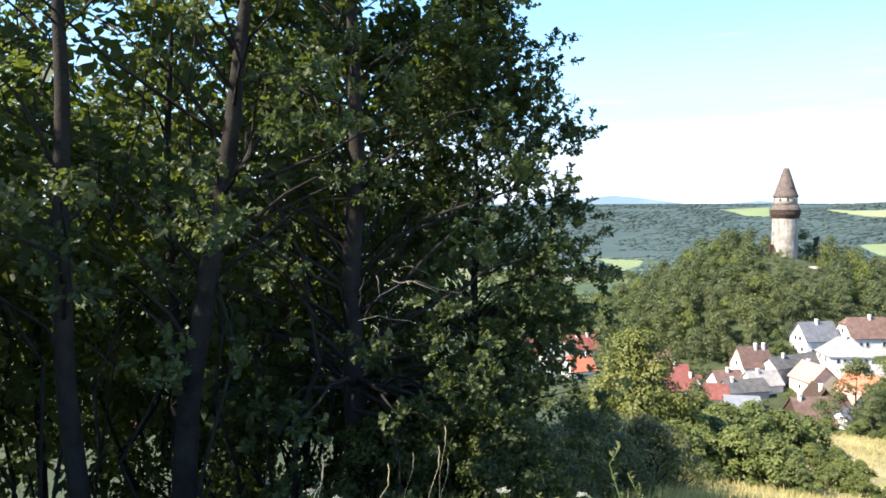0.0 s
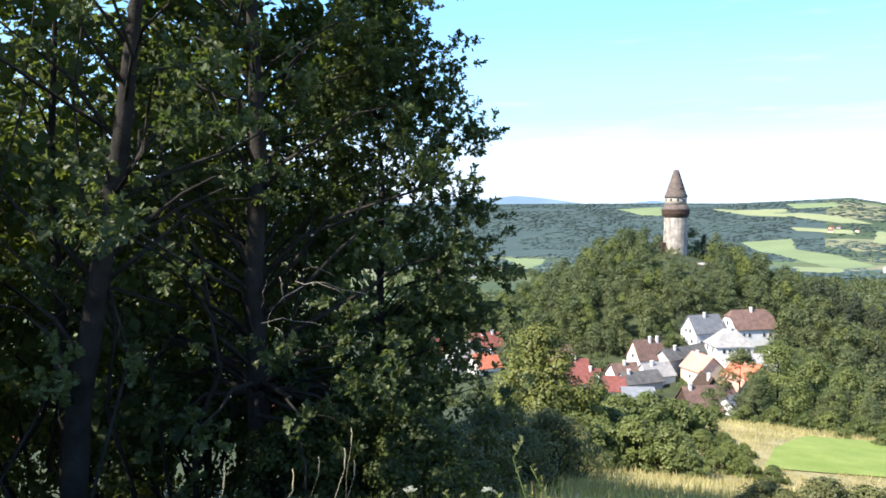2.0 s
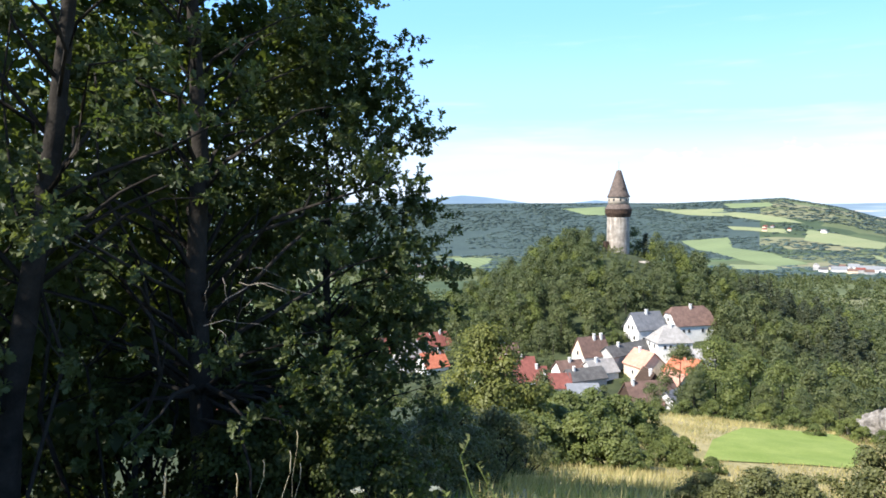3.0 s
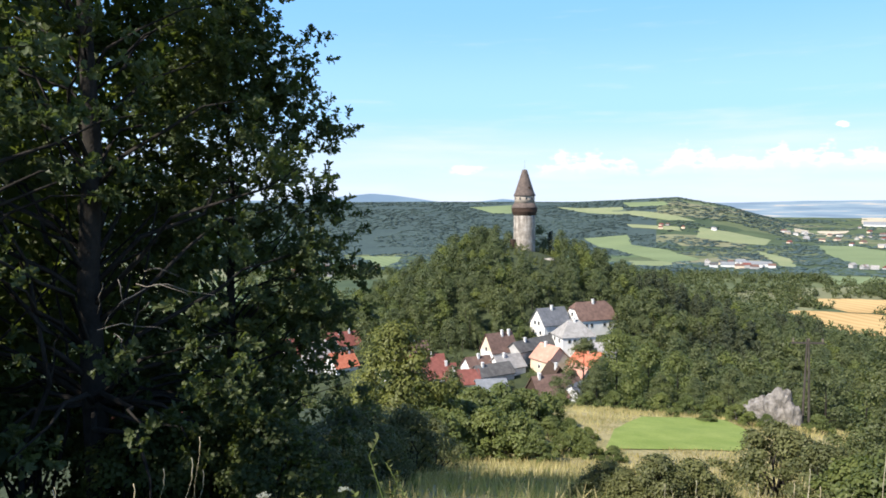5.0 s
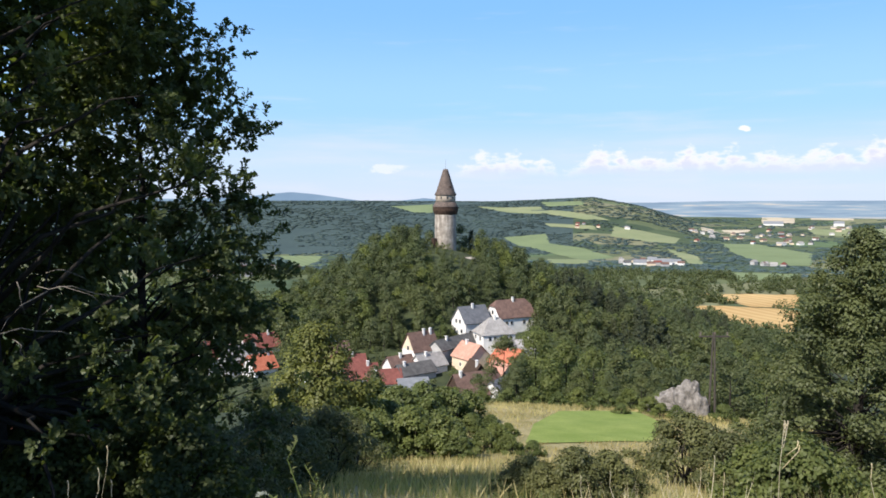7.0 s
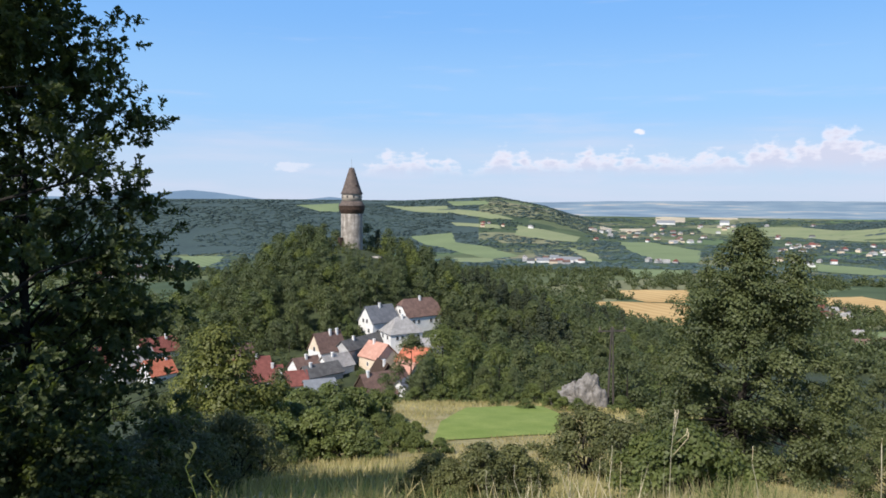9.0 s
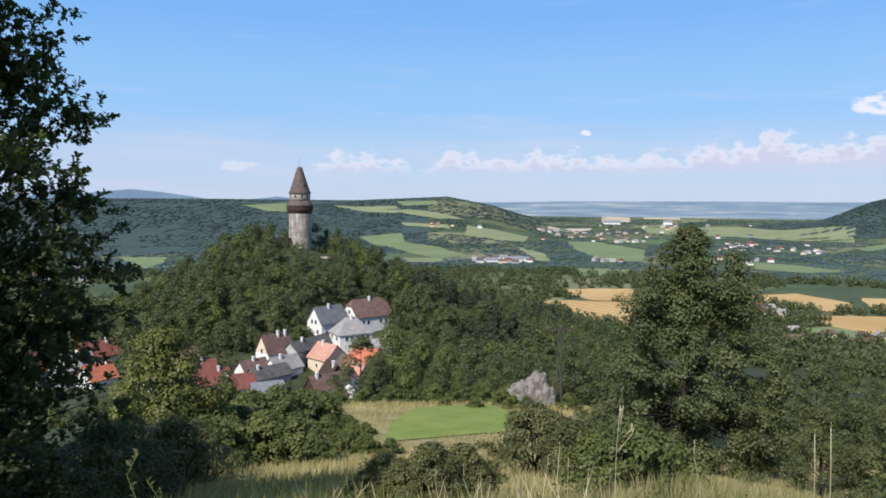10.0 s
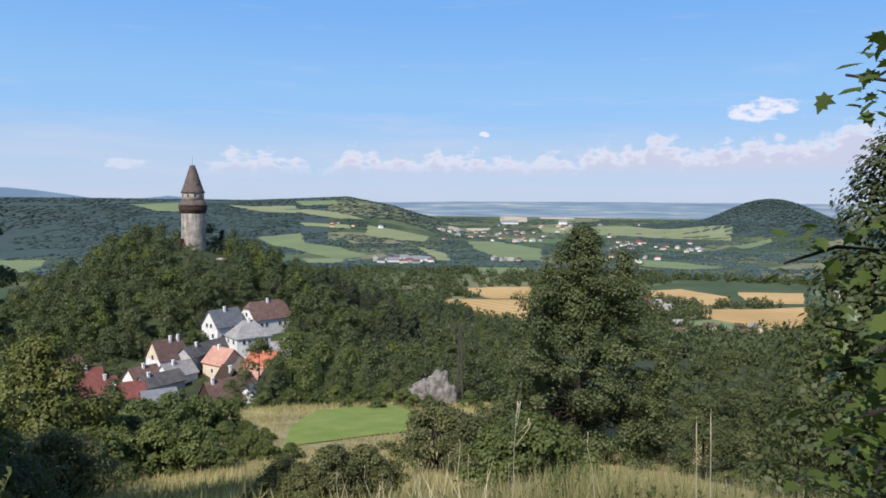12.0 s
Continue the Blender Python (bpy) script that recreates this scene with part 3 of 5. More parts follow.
# ---- the castle tower on its hill ----
def build_tower():
    e = new("castle_tower")
    x, y = polar(25.78, 320)
    e.matrix_basis = Matrix.Translation((x, y, 0))
    tagged(e, "round medieval limestone castle tower with shingled cone roof", "tower")
    rnd = random.Random(5)
    bm = bmesh.new()
    lathe(bm, [(5.25, -27), (4.95, -21.5), (4.85, -12), (4.8, -3.7), (4.75, -3.4)], 48)
    for v in bm.verts:
        k = 1 + 0.012 * noise.noise((v.co.x, v.co.y, v.co.z * 0.7))
        v.co.x, v.co.y = v.co.x * k, v.co.y * k
    part("shaft", bm, STONE, e, "weathered grey limestone shaft with dark streaks", True)
    bm = bmesh.new()
    lathe(bm, [(4.7, -4.4), (5.2, -3.5), (5.6, -2.6), (5.65, -0.6), (5.5, -0.5), (4.6, -0.5)], 40)
    gallery = part("gallery", bm, GALLERY, e, "dark boarded wooden gallery")
    for i in range(40):
        a = 2 * math.pi * (i + 0.5) / 40
        bm = bmesh.new()
        box(bm, 5.66 * math.cos(a), 5.66 * math.sin(a), -1.55, 0.1, 0.5, 2.0, a)
        part("board", bm, GALLERY, gallery)
    bm = bmesh.new()
    lathe(bm, [(5.85, -0.75), (5.85, -0.6), (5.2, 0.3), (4.66, 1.35), (4.4, 1.35)], 40)
    part("lower_roof", bm, TOWERROOF, e, "brown shingled skirt roof", True)
    bm = bmesh.new()
    lathe(bm, [(4.5, 1.0), (4.5, 5.1)], 40)
    drum = part("drum", bm, DRUM, e, "plastered upper drum with small windows", True)
    for i in range(10):
        a = radians(-105 + 36 * i)
        bm = bmesh.new()
        box(bm, 4.46 * math.cos(a), 4.46 * math.sin(a), 3.4, 0.2, 0.7, 1.1, a)
        part("window", bm, GLASS, drum)
    bm = bmesh.new()
    lathe(bm, [(4.95, 4.55), (4.95, 4.75), (4.3, 6.0), (3.55, 8.3), (2.5, 11.6), (1.25, 15.6), (1.05, 16.2), (0.3, 16.35)], 40)
    roof = part("roof", bm, TOWERROOF, e, "steep brown shingled cone roof", True)
    bm = bmesh.new()
    box(bm, 0.6, -3.3, 8.2, 0.9, 1.0, 0.9)
    part("dormer", bm, TIMBER, roof)
    bm = bmesh.new()
    lathe(bm, [(0.07, 16.2), (0.05, 20.5)], 8)
    part("finial_rod", bm, STEEL, roof)
    bm = bmesh.new()
    box(bm, -5.9, -0.5, -16.5, 1.6, 2.4, 3.6)
    part("stair_porch", bm, TIMBER, e, "small brown wooden stair porch")
    # ruined walls round the foot
    w = new("castle_wall")
    tagged(w, "ruined limestone castle wall with a round bastion", "wall")
    bm = bmesh.new()
    bx, by = polar(27.4, 303)
    lathe(bm, [(4.4, height(bx, by) - 4), (4.2, -26), (4.15, -22.3), (3.4, -22.0)], 24, bx, by)
    for v in bm.verts:
        v.co += Vector((rnd.uniform(-0.12, 0.12), rnd.uniform(-0.12, 0.12), rnd.uniform(-0.3, 0.3)))
    part("bastion", bm, STONE, w)
    bm = bmesh.new()
    cx, cy = polar(24.1, 314)
    for v in box(bm, cx, cy, -22.0, 9, 1.2, 4.0, radians(-20)):
        v.co.z += rnd.uniform(-0.3, 0.3)
    part("curtain_wall", bm, STONE, w)


build_tower()


# ---- houses ----
def house(label, az, d, turn, L, W, wall, rise, wall_mat, roof_mat, chimneys=(0.25,), hip=(0, 0), gable=(), front=(), gable_mat=None, name="house", foot=0.0):
    """Ridge along local x. turn: degrees from broadside to the viewpoint's line. gable, front: windows as (offset, height)."""
    x, y = polar(az, d)
    rot = radians(-az + turn)
    e = new(name)
    z0 = height(x, y) + foot
    e.matrix_basis = Matrix.Translation((x, y, z0)) @ Matrix.Rotation(rot, 4, "Z")
    tagged(e, label, "house", "village houses")
    bm = bmesh.new()
    ins = 0.12
    lx, ly = L / 2, W / 2
    prof = lambda s: [bm.verts.new((s * lx, -ly, -4)), bm.verts.new((s * lx, ly, -4)), bm.verts.new((s * lx, ly, wall))]
    left = prof(-1)
    tl = rise * (1 - hip[0])
    if hip[0] < 1:
        left += [bm.verts.new((-lx, ly * hip[0], wall + tl - ins)), bm.verts.new((-lx, -ly * hip[0], wall + tl - ins))] if hip[0] > 0 else [bm.verts.new((-lx, 0, wall + rise - ins))]
    left.append(bm.verts.new((-lx, -ly, wall)))
    right = prof(1)
    tr = rise * (1 - hip[1])
    if hip[1] < 1:
        right += [bm.verts.new((lx, ly * hip[1], wall + tr - ins)), bm.verts.new((lx, -ly * hip[1], wall + tr - ins))] if hip[1] > 0 else [bm.verts.new((lx, 0, wall + rise - ins))]
    right.append(bm.verts.new((lx, -ly, wall)))
    bm.faces.new(left)
    bm.faces.new(right)
    bm.faces.new((left[0], right[0], right[-1], left[-1]))
    bm.faces.new((left[1], right[1], right[2], left[2]))
    bm.faces.new((left[0], left[1], right[1], right[0]))
    body = part("wall", bm, wall_mat, e)
    # roof: an outer skin with thickness
    o, th = 0.45, 0.22
    sl = rise / ly
    def skin(dz):
        ey = ly + o
        ez = wall - o * sl + dz
        top = wall + rise + dz
        rl = -lx - o + hip[0] * (ly + o) * 0.9
        rr = lx + o - hip[1] * (ly + o) * 0.9
        v = {}
        for s, r, q in ((-1, rl, hip[0]), (1, rr, hip[1])):
            hz = ez + (top - ez) * (1 - q)
            hy = ey * q
            v[s] = [bm.verts.new((s * (lx + o), -ey, ez)), bm.verts.new((s * (lx + o), -hy, hz)) if 0 < q < 1 else None,
                    bm.verts.new((r, 0, top)), bm.verts.new((s * (lx + o), hy, hz)) if 0 < q < 1 else None,
                    bm.verts.new((s * (lx + o), ey, ez))]
        fr = [q for q in (v[-1][0], v[1][0], v[1][1], v[1][2], v[-1][2], v[-1][1]) if q]
        bk = [q for q in (v[-1][4], v[1][4], v[1][3], v[1][2], v[-1][2], v[-1][3]) if q]
        bm.faces.new(fr)
        bm.faces.new(bk)
        for s, q in ((-1, hip[0]), (1, hip[1])):
            if q >= 1:
                bm.faces.new((v[s][0], v[s][2], v[s][4]))
            elif q > 0:
                bm.faces.new((v[s][1], v[s][2], v[s][3]))
        return v
    bm = bmesh.new()
    a, b = skin(0.0), skin(th)
    for s in (-1, 1):
        ra, rb = [q for q in a[s] if q], [q for q in b[s] if q]
        q = hip[0] if s < 0 else hip[1]
        if q >= 1:
            bm.faces.new((ra[0], ra[2], rb[2], rb[0]))
        else:
            for i in range(len(ra) - 1):
                if 0 < q and i in (1, 2):
                    continue
                bm.faces.new((ra[i], ra[i + 1], rb[i + 1], rb[i]))
            if q > 0:
                bm.faces.new((ra[1], ra[3], rb[3], rb[1]))
    for i in (0, 4):
        bm.faces.new((a[-1][i], a[1][i], b[1][i], b[-1][i]))
    roof = part("roof", bm, roof_mat, e)
    for c in chimneys:
        bm = bmesh.new()
        cx, cy = (c - 0.5) * L * 0.8, -0.6
        box(bm, cx, cy, wall + rise - 0.2, 0.65, 0.65, 2.2)
        box(bm, cx, cy, wall + rise + 0.95, 0.85, 0.85, 0.18)
        part("chimney", bm, WHITE, roof)
    if gable_mat:
        bm = bmesh.new()
        v = [bm.verts.new((-lx - 0.06, -ly + 0.05, wall)), bm.verts.new((-lx - 0.06, ly - 0.05, wall)), bm.verts.new((-lx - 0.06, 0, wall + rise - 0.25))]
        f = bm.faces.new(v)
        g = bmesh.ops.extrude_face_region(bm, geom=[f])["geom"]
        bmesh.ops.translate(bm, verts=[k for k in g if isinstance(k, bmesh.types.BMVert)], vec=(0.1, 0, 0))
        part("gable", bm, gable_mat, e)
    def window(px, py, pz, along_x, w=0.95, h=1.25):
        bm = bmesh.new()
        for sgn in (-1, 1):
            (box(bm, px + sgn * w / 2, py, pz, 0.12, 0.16, h + 0.12) if along_x else box(bm, px, py + sgn * w / 2, pz, 0.16, 0.12, h + 0.12))
            (box(bm, px, py, pz + sgn * h / 2, w + 0.12, 0.155, 0.12) if along_x else box(bm, px, py, pz + sgn * h / 2, 0.155, w + 0.12, 0.12))
        win = part("window", bm, WHITE if wall_mat is not WHITE else GREYWALL, e)
        bm = bmesh.new()
        box(bm, px, py, pz, *((w, 0.06, h) if along_x else (0.06, w, h)))
        part("pane", bm, GLASS, win)
    for px, pz in gable:
        window(-lx - 0.1, px, pz, False)
    for px, pz in front:
        window(px, -ly - 0.05, pz, True)
    return e


F3 = ((-3.5, 1.7), (-0.8, 1.7), (3.2, 1.7))
house("large house with brown tiled half-hipped roof and white walls", 31.05, 254, 33, 14.5, 10, 4.2, 5.4, WHITE, BROWNROOF, (0.55,), (0.35, 0.35), ((-2.3, 2.2), (2.3, 2.2), (0, 5.6)), ((-4.6, 2.2), (-2.6, 2.2), (2.6, 2.2), (4.8, 2.2)), foot=-0.2)
house("white gabled house with dark grey slate roof", 27.9, 247, 36, 11, 8.5, 5, 5, WHITE, GREYROOF, (0.5,), (0, 0), ((-2, 2), (2, 2), (-1, 5.2), (1.2, 5.2)), F3, foot=-1.0)
house("white cottage with pale grey hipped roof", 29.75, 237, 24, 11.5, 9, 3.4, 4.6, WHITE, PALEROOF, (0.5,), (1, 1), ((-2, 1.8), (2, 1.8)), ((-3.4, 1.8), (-1.6, 1.8), (1.0, 1.8), (2.6, 1.8), (4.2, 1.8)), foot=2.6)
house("tall brown-roofed house with timbered white gable", 23.75, 227, 35, 9.5, 7, 4.4, 5.2, WHITE, BROWNROOF, (0.6, 0.95), (0, 0), ((-1.6, 1.6), (1.6, 1.6), (0, 4.9)), ((-2, 2.2), (2.4, 2.2)), CREAM, foot=0.0)
house("cream house with salmon tiled roof", 27.9, 222, -52, 9, 8.5, 4, 4, CREAM, SALMONROOF, (0.3,), (0, 0), (), ((0, 1.8),), foot=0.4)
house("long low building with dark weathered roof", 26.5, 232, 52, 20, 6, 2.6, 2.6, GREYWALL, DARKROOF, (0.2,), foot=0.8)
house("low building with dark tarred roof", 23.2, 213, 34, 12, 6.5, 2.3, 2.6, GREYWALL, DARKROOF, (0.1,), foot=0.2)
house("small house with weathered pale grey roof", 24.4, 219, 38, 9.5, 7, 2.6, 3.2, WHITE, PALEROOF, (0.3,), foot=0.0)
house("long terrace with dark red tiled roof", 17.5, 218, 12, 13, 7.5, 2.6, 3.4, GREYWALL, REDROOF, (0.3, 0.75), foot=0.0)
house("old cottage with dark brown tiled roof", 15.4, 214, 20, 9, 7, 2.8, 3.6, WHITE, BROWNROOF, (0.5,), foot=-0.6)
house("shed with grey sheet metal roof", 23.1, 204, 12, 8.5, 8, 2.2, 2.4, GREYWALL, METALROOF, (), foot=-1.3)
house("house with red tiled roof", 18.7, 212, 14, 11, 8, 2.6, 3.4, WHITE, REDROOF, (0.8,), foot=-1.0)
house("house with red tiled roof and pale chimney", 20.7, 208, 10, 10, 8, 2.4, 3.2, WHITE, REDROOF, (0.2,), foot=-1.0)
house("house with brown tiled roof", 16.6, 228, 18, 10, 7, 3, 3.6, GREYWALL, BROWNROOF, (0.6,), foot=0.4)
house("house with faded brown tiled roof", 22.0, 217, 30, 8, 7, 2.4, 3.2, WHITE, BROWNROOF, (0.5,), foot=0.2)
house("dark timber cottage with steep roof and white chimney", 28.25, 206, -68, 8, 8.5, 2.4, 6, TIMBER, TIMBER, (0.9,), (0, 0), (), (), foot=-0.5)
house("brown-roofed house with dark timber dormer", 27.7, 190, 30, 9, 9, 3, 5, WHITE, BROWNROOF, (0.1,), (0, 0), ((0, 1.6),), (), TIMBER, foot=0.6)
house("brown-roofed wing of a village house", 29.0, 194, 48, 9, 8, 3, 4.6, GREYWALL, BROWNROOF, (), foot=0.6)
house("annex with grey sheet roof", 27.7, 183, 20, 10, 6, 1.6, 1.8, GREYWALL, GREYROOF, (), foot=0.4)
house("small white gabled house", 30.0, 191, 62, 6, 6, 3, 2.6, WHITE, GREYROOF, (), foot=1.0)
house("house with bright orange tiled roof", 31.1, 216, -48, 10, 9, 3.4, 4.4, CREAM, ORANGEROOF, (0.6,), foot=1.6)
house("house with faded salmon tiled roof", 30.3, 209, -48, 7, 7, 3, 3.6, CREAM, SALMONROOF, (), foot=0.2)
house("low barn with pale grey roof", 31.45, 233, 14, 13, 8, 2.2, 2.4, GREYWALL, PALEROOF, (0.95,), foot=0.8)
house("grey rendered house with pale roof", 9.3, 236, 25, 10, 9, 5, 4, GREYWALL, PALEROOF, (0.4,), foot=0.5)
house("house with bright orange roof and white gable", 10.9, 229, 30, 8, 8, 3.5, 4, WHITE, ORANGEROOF, (0.9,), foot=-1.0)
house("house with red roof and white chimney", 10.9, 252, 20, 12, 8, 3.5, 4, WHITE, REDROOF, (0.4, 0.8), foot=0)
house("house with red tiled roof behind the oaks", 7.6, 246, 20, 12, 8, 4.5, 5, WHITE, REDROOF, (0.4,), foot=0.8)
house("white house below the woods", -4.0, 120, 10, 11, 8, 4, 4, WHITE, REDROOF, (0.4,), foot=1)
house("white house beyond the tree trunks", -23.0, 130, 10, 14, 8, 5, 4, WHITE, REDROOF, (0.4,), foot=1)


# ---- trees ----
def generic_tree(seed, height_m, radius, low, mat, leaf, boughs, per, spread, outline=DIAMOND, trunk_r=0.2, thick=0.35, every=2, lean=(0, 0), shape=0.6, bark=None, flat=0.6, puffy=False):
    rng, rnd = np.random.default_rng(seed), random.Random(seed)
    c = clumps(rng, boughs, radius, low, height_m, shape, lean)
    crown = puff_crown("crown", rng, c, spread, per, leaf, outline, mat, flat=max(flat, 0.75)) if puffy else crown_mesh("crown", rng, c, spread, per, leaf, outline, mat, flat=flat)
    top = height_m * 0.86
    path = [(lean[0] * k * 0.6 + rnd.uniform(-0.1, 0.1) * (k > 0), lean[1] * k * 0.6 + rnd.uniform(-0.1, 0.1) * (k > 0), -0.6 + (top + 0.6) * k) for k in (0, 0.15, 0.35, 0.55, 0.75, 1)]
    radii = [trunk_r * k for k in (1.25, 1.0, 0.85, 0.65, 0.4, 0.12)]
    return crown, wood_mesh("trunk", rnd, c, path, radii, bark or BARK, thick, every, 6)


# the oaks at the edge of the wood
def near_oak(label, az, d, h, r, low, seed, lean=(0, 0), boughs=150, trunk_r=0.16, outer=(), twigs=10):
    """An oak with forked limbs; outer: extra boughs as (azimuth, distance, elevation) seen from the viewpoint."""
    rng, rn = np.random.default_rng(seed), random.Random(seed)
    x, y = polar(az, d)
    z = height(x, y) - 0.1
    c = clumps(rng, boughs, r, low, h, 0.75, lean)
    far = []
    for a, dd, el in outer:
        px, py = polar(a - (1.0 if el < 0 else 0.5), dd)
        for k in range(3):
            far.append((px - x + rn.uniform(-0.35, 0.2), py - y + rn.uniform(-0.4, 0.4), EYE + dd * math.tan(radians(el)) - z + rn.uniform(-0.35, 0.35)))
    if far:
        c = np.concatenate([c, np.array(far)])
    crown = rosette_crown("crown", rng, c, 0.5, twigs, 17, 0.104, LOBED, OAK)
    top = h * 0.88
    path = [(lean[0] * k + rn.uniform(-0.08, 0.08) * (k > 0), lean[1] * k + rn.uniform(-0.08, 0.08) * (k > 0), -0.6 + (top + 0.6) * k) for k in (0, 0.12, 0.25, 0.4, 0.55, 0.75, 1)]
    wood = wood_mesh("trunk", rn, c, path, [trunk_r * k for k in (1.3, 1.05, 0.95, 0.85, 0.7, 0.45, 0.14)], BARK, 0.3, 2, 8)
    return tree("oak_tree", label, x, y, crown, wood, group="oaks at the wood's edge")


near_oak("tall oak with dense dark foliage at the meadow's edge", -7.6, 10.5, 12.0, 2.9, 0.8, 11, (0.2, 0), 200, 0.17)
near_oak("leaning oak with a dark trunk among the woods", -21.8, 9.5, 11.5, 3.0, 3.4, 12, (1.5, 0.2), 72, 0.15)
near_oak("straight oak with slender dark trunk", -28.0, 9.0, 12.0, 2.6, 3.4, 13, (0, 0), 66, 0.115)
near_oak("young oak leaning out over the slope", 3.2, 12.0, 9.0, 1.9, -0.3, 14, (-0.2, 0), 280, 0.09,
         ((10.9, 11.6, 7.0), (10.0, 11.8, 4.2), (9.6, 11.5, 1.0), (8.4, 11.7, 11.8), (9.4, 12.0, 9.3), (9.3, 11.9, -6.5), (9.8, 11.6, -9.5), (6.3, 11.5, 14.5), (8.6, 11.9, -12.5), (7.2, 11.5, 13.0), (10.2, 11.8, -7.8), (9.0, 11.6, -4.6), (9.4, 11.7, -11.5), (8.0, 11.6, -9.0), (7.0, 11.4, -14), (7.6, 11.5, -2.4)))

# trees deeper in the wood
VARIANTS = [generic_tree(30 + i, 13, 3.1, 1.9, WOODS, 0.24, 60, 76, 0.8, DIAMOND, 0.1, 0.3, 3) for i in range(3)]
rnd = random.Random(3)
spots = []
for i in range(400):
    az, d = rnd.uniform(-56, 0), rnd.uniform(12.5, 30)
    x, y = polar(az, d)
    if az > -(d - 11) * 1.2 or any(math.hypot(x - a, y - b) < 2.6 for a, b in spots) or len(spots) > 34:
        continue
    spots.append((x, y))
    c, w = VARIANTS[len(spots) % 3]
    tree("wood_or_shade_tree", "slender broadleaf tree of the wood, some added unseen for shade", x, y, c, w, turn=rnd.uniform(0, 6.3), scale=rnd.uniform(0.8, 1.15), group="trees of the wood")

# fillers behind the oaks, plus unseen trees at the left added to cast shade
for az, d in ((-72, 18), (-88, 20), (-66, 20), (-2.2, 14.5), (-7, 15), (-12, 17), (-70, 13), (-78, 13), (-63, 13), (-86, 12), (-76, 9.5), (-45, 9.4), (-53, 9.0)):
    x, y = polar(az, d)
    c, w = VARIANTS[int(d) % 3]
    tree("wood_or_shade_tree", "slender broadleaf tree of the wood, some added unseen for shade", x, y, c, w, turn=az, scale=0.78 if az > -20 else 0.56 if az > -56 else 1.0 if d < 17 else rnd.uniform(0.9, 1.15), group="trees of the wood")

# thin stems of the undergrowth
def thin_stem(az, d, h, r, lean):
    x, y = polar(az, d)
    verts, faces = [], []
    path = limb_path((0, 0, -0.3), (lean, 0.2, h), rnd, 0.02, 5)
    tube(verts, faces, path, [r * (1 - 0.14 * k) for k in range(6)], 6)
    for k in range(5):
        p = path[2 + k % 3]
        tube(verts, faces, limb_path(p, (p[0] + rnd.uniform(-0.9, 0.9), p[1] + rnd.uniform(-0.5, 0.5), p[2] + rnd.uniform(0.1, 0.9)), rnd, 0.05), [r * 0.35 * (1 - 0.2 * j) for j in range(5)], 4)
    ob = new("sapling", sheet("sapling", verts, faces, [BARK]))
    ob.matrix_basis = Matrix.Translation((x, y, height(x, y)))
    tagged(ob, "thin dark leafless sapling in the wood", "sapling", "saplings of the undergrowth")


for i in range(34):
    thin_stem(rnd.uniform(-33, -4), rnd.uniform(8.5, 17), rnd.uniform(4, 7), rnd.uniform(0.025, 0.06), rnd.uniform(-0.5, 0.5))
x, y = polar(-5.0, 7.6)
dead = tagged(new("dead_branch"), "pale dead branch with bare twigs in the oak", "branch")
dead.matrix_basis = Matrix.Translation((x, y, EYE - 1.0))
for i in range(9):
    verts, faces = [], []
    p = (rnd.uniform(-0.3, 0.3), rnd.uniform(-0.2, 0.2), rnd.uniform(-0.3, 0.4))
    tube(verts, faces, limb_path(p, (p[0] + rnd.uniform(-0.8, 0.8), p[1] + rnd.uniform(-0.4, 0.3), p[2] + rnd.uniform(-0.4, 0.3)), rnd, 0.1), [0.006, 0.005, 0.004, 0.003, 0.0015], 5)
    mesh_part("twig", sheet("twig", verts, faces, [DEADWOOD]), dead)

# bushes
def bush_pair(seed, mat, h, r, leaf, boughs, per, outline=DIAMOND, spread=0.4, flat=0.7):
    rng, rn = np.random.default_rng(seed), random.Random(seed)
    c = clumps(rng, boughs, r, 0.1 * h, h * 0.9, 0.5)
    crown = puff_crown("crown", rng, c, spread, per, leaf, outline, mat, 0.35, flat, 0.6)
    verts, faces = [], []
    for q in c[:: max(1, len(c) // 14)]:
        tube(verts, faces, limb_path((q[0] * 0.1, q[1] * 0.1, -0.4), tuple(q), rn, 0.1), [0.03 * h ** 0.5 * (1 - 0.18 * k) for k in range(5)], 5)
    return crown, sheet("bush_stem", verts, faces, [BARK])


def bush(label, az, d, pair, turn=0.0, scale=1.0, name="shrub", group="shrubs on the slope"):
    e = new(name)
    mesh_part("bush_stem", pair[1], e)
    mesh_part("crown", pair[0], e)
    x, y = polar(az, d)
    e.matrix_basis = Matrix.Translation((x, y, height(x, y) - 0.1)) @ Matrix.Rotation(turn, 4, "Z") @ Matrix.Diagonal((scale, scale, scale, 1))
    return tagged(e, label, "shrub", group)


DARKBUSH = [bush_pair(50 + i, SHRUB, 3.2, 1.7, 0.12, 70, 95, DIAMOND, 0.42) for i in range(2)]
DEEPBUSH = [bush_pair(64 + i, WOODS, 3.2, 1.7, 0.12, 70, 95, DIAMOND, 0.42) for i in range(2)]
BROWBUSH = [bush_pair(61 + i, LIGHTLEAF, 3.4, 2.0, 0.13, 90, 130, DIAMOND, 0.36) for i in range(2)]
OLIVE = [bush_pair(55 + i, SHRUB, 3.0, 2.0, 0.11, 80, 120, DIAMOND, 0.36) for i in range(2)]
LIGHT = [bush_pair(58 + i, LIGHTLEAF, 3.6, 2.2, 0.22, 90, 68, SLIVER, 0.38) for i in range(2)]
rnd = random.Random(8)
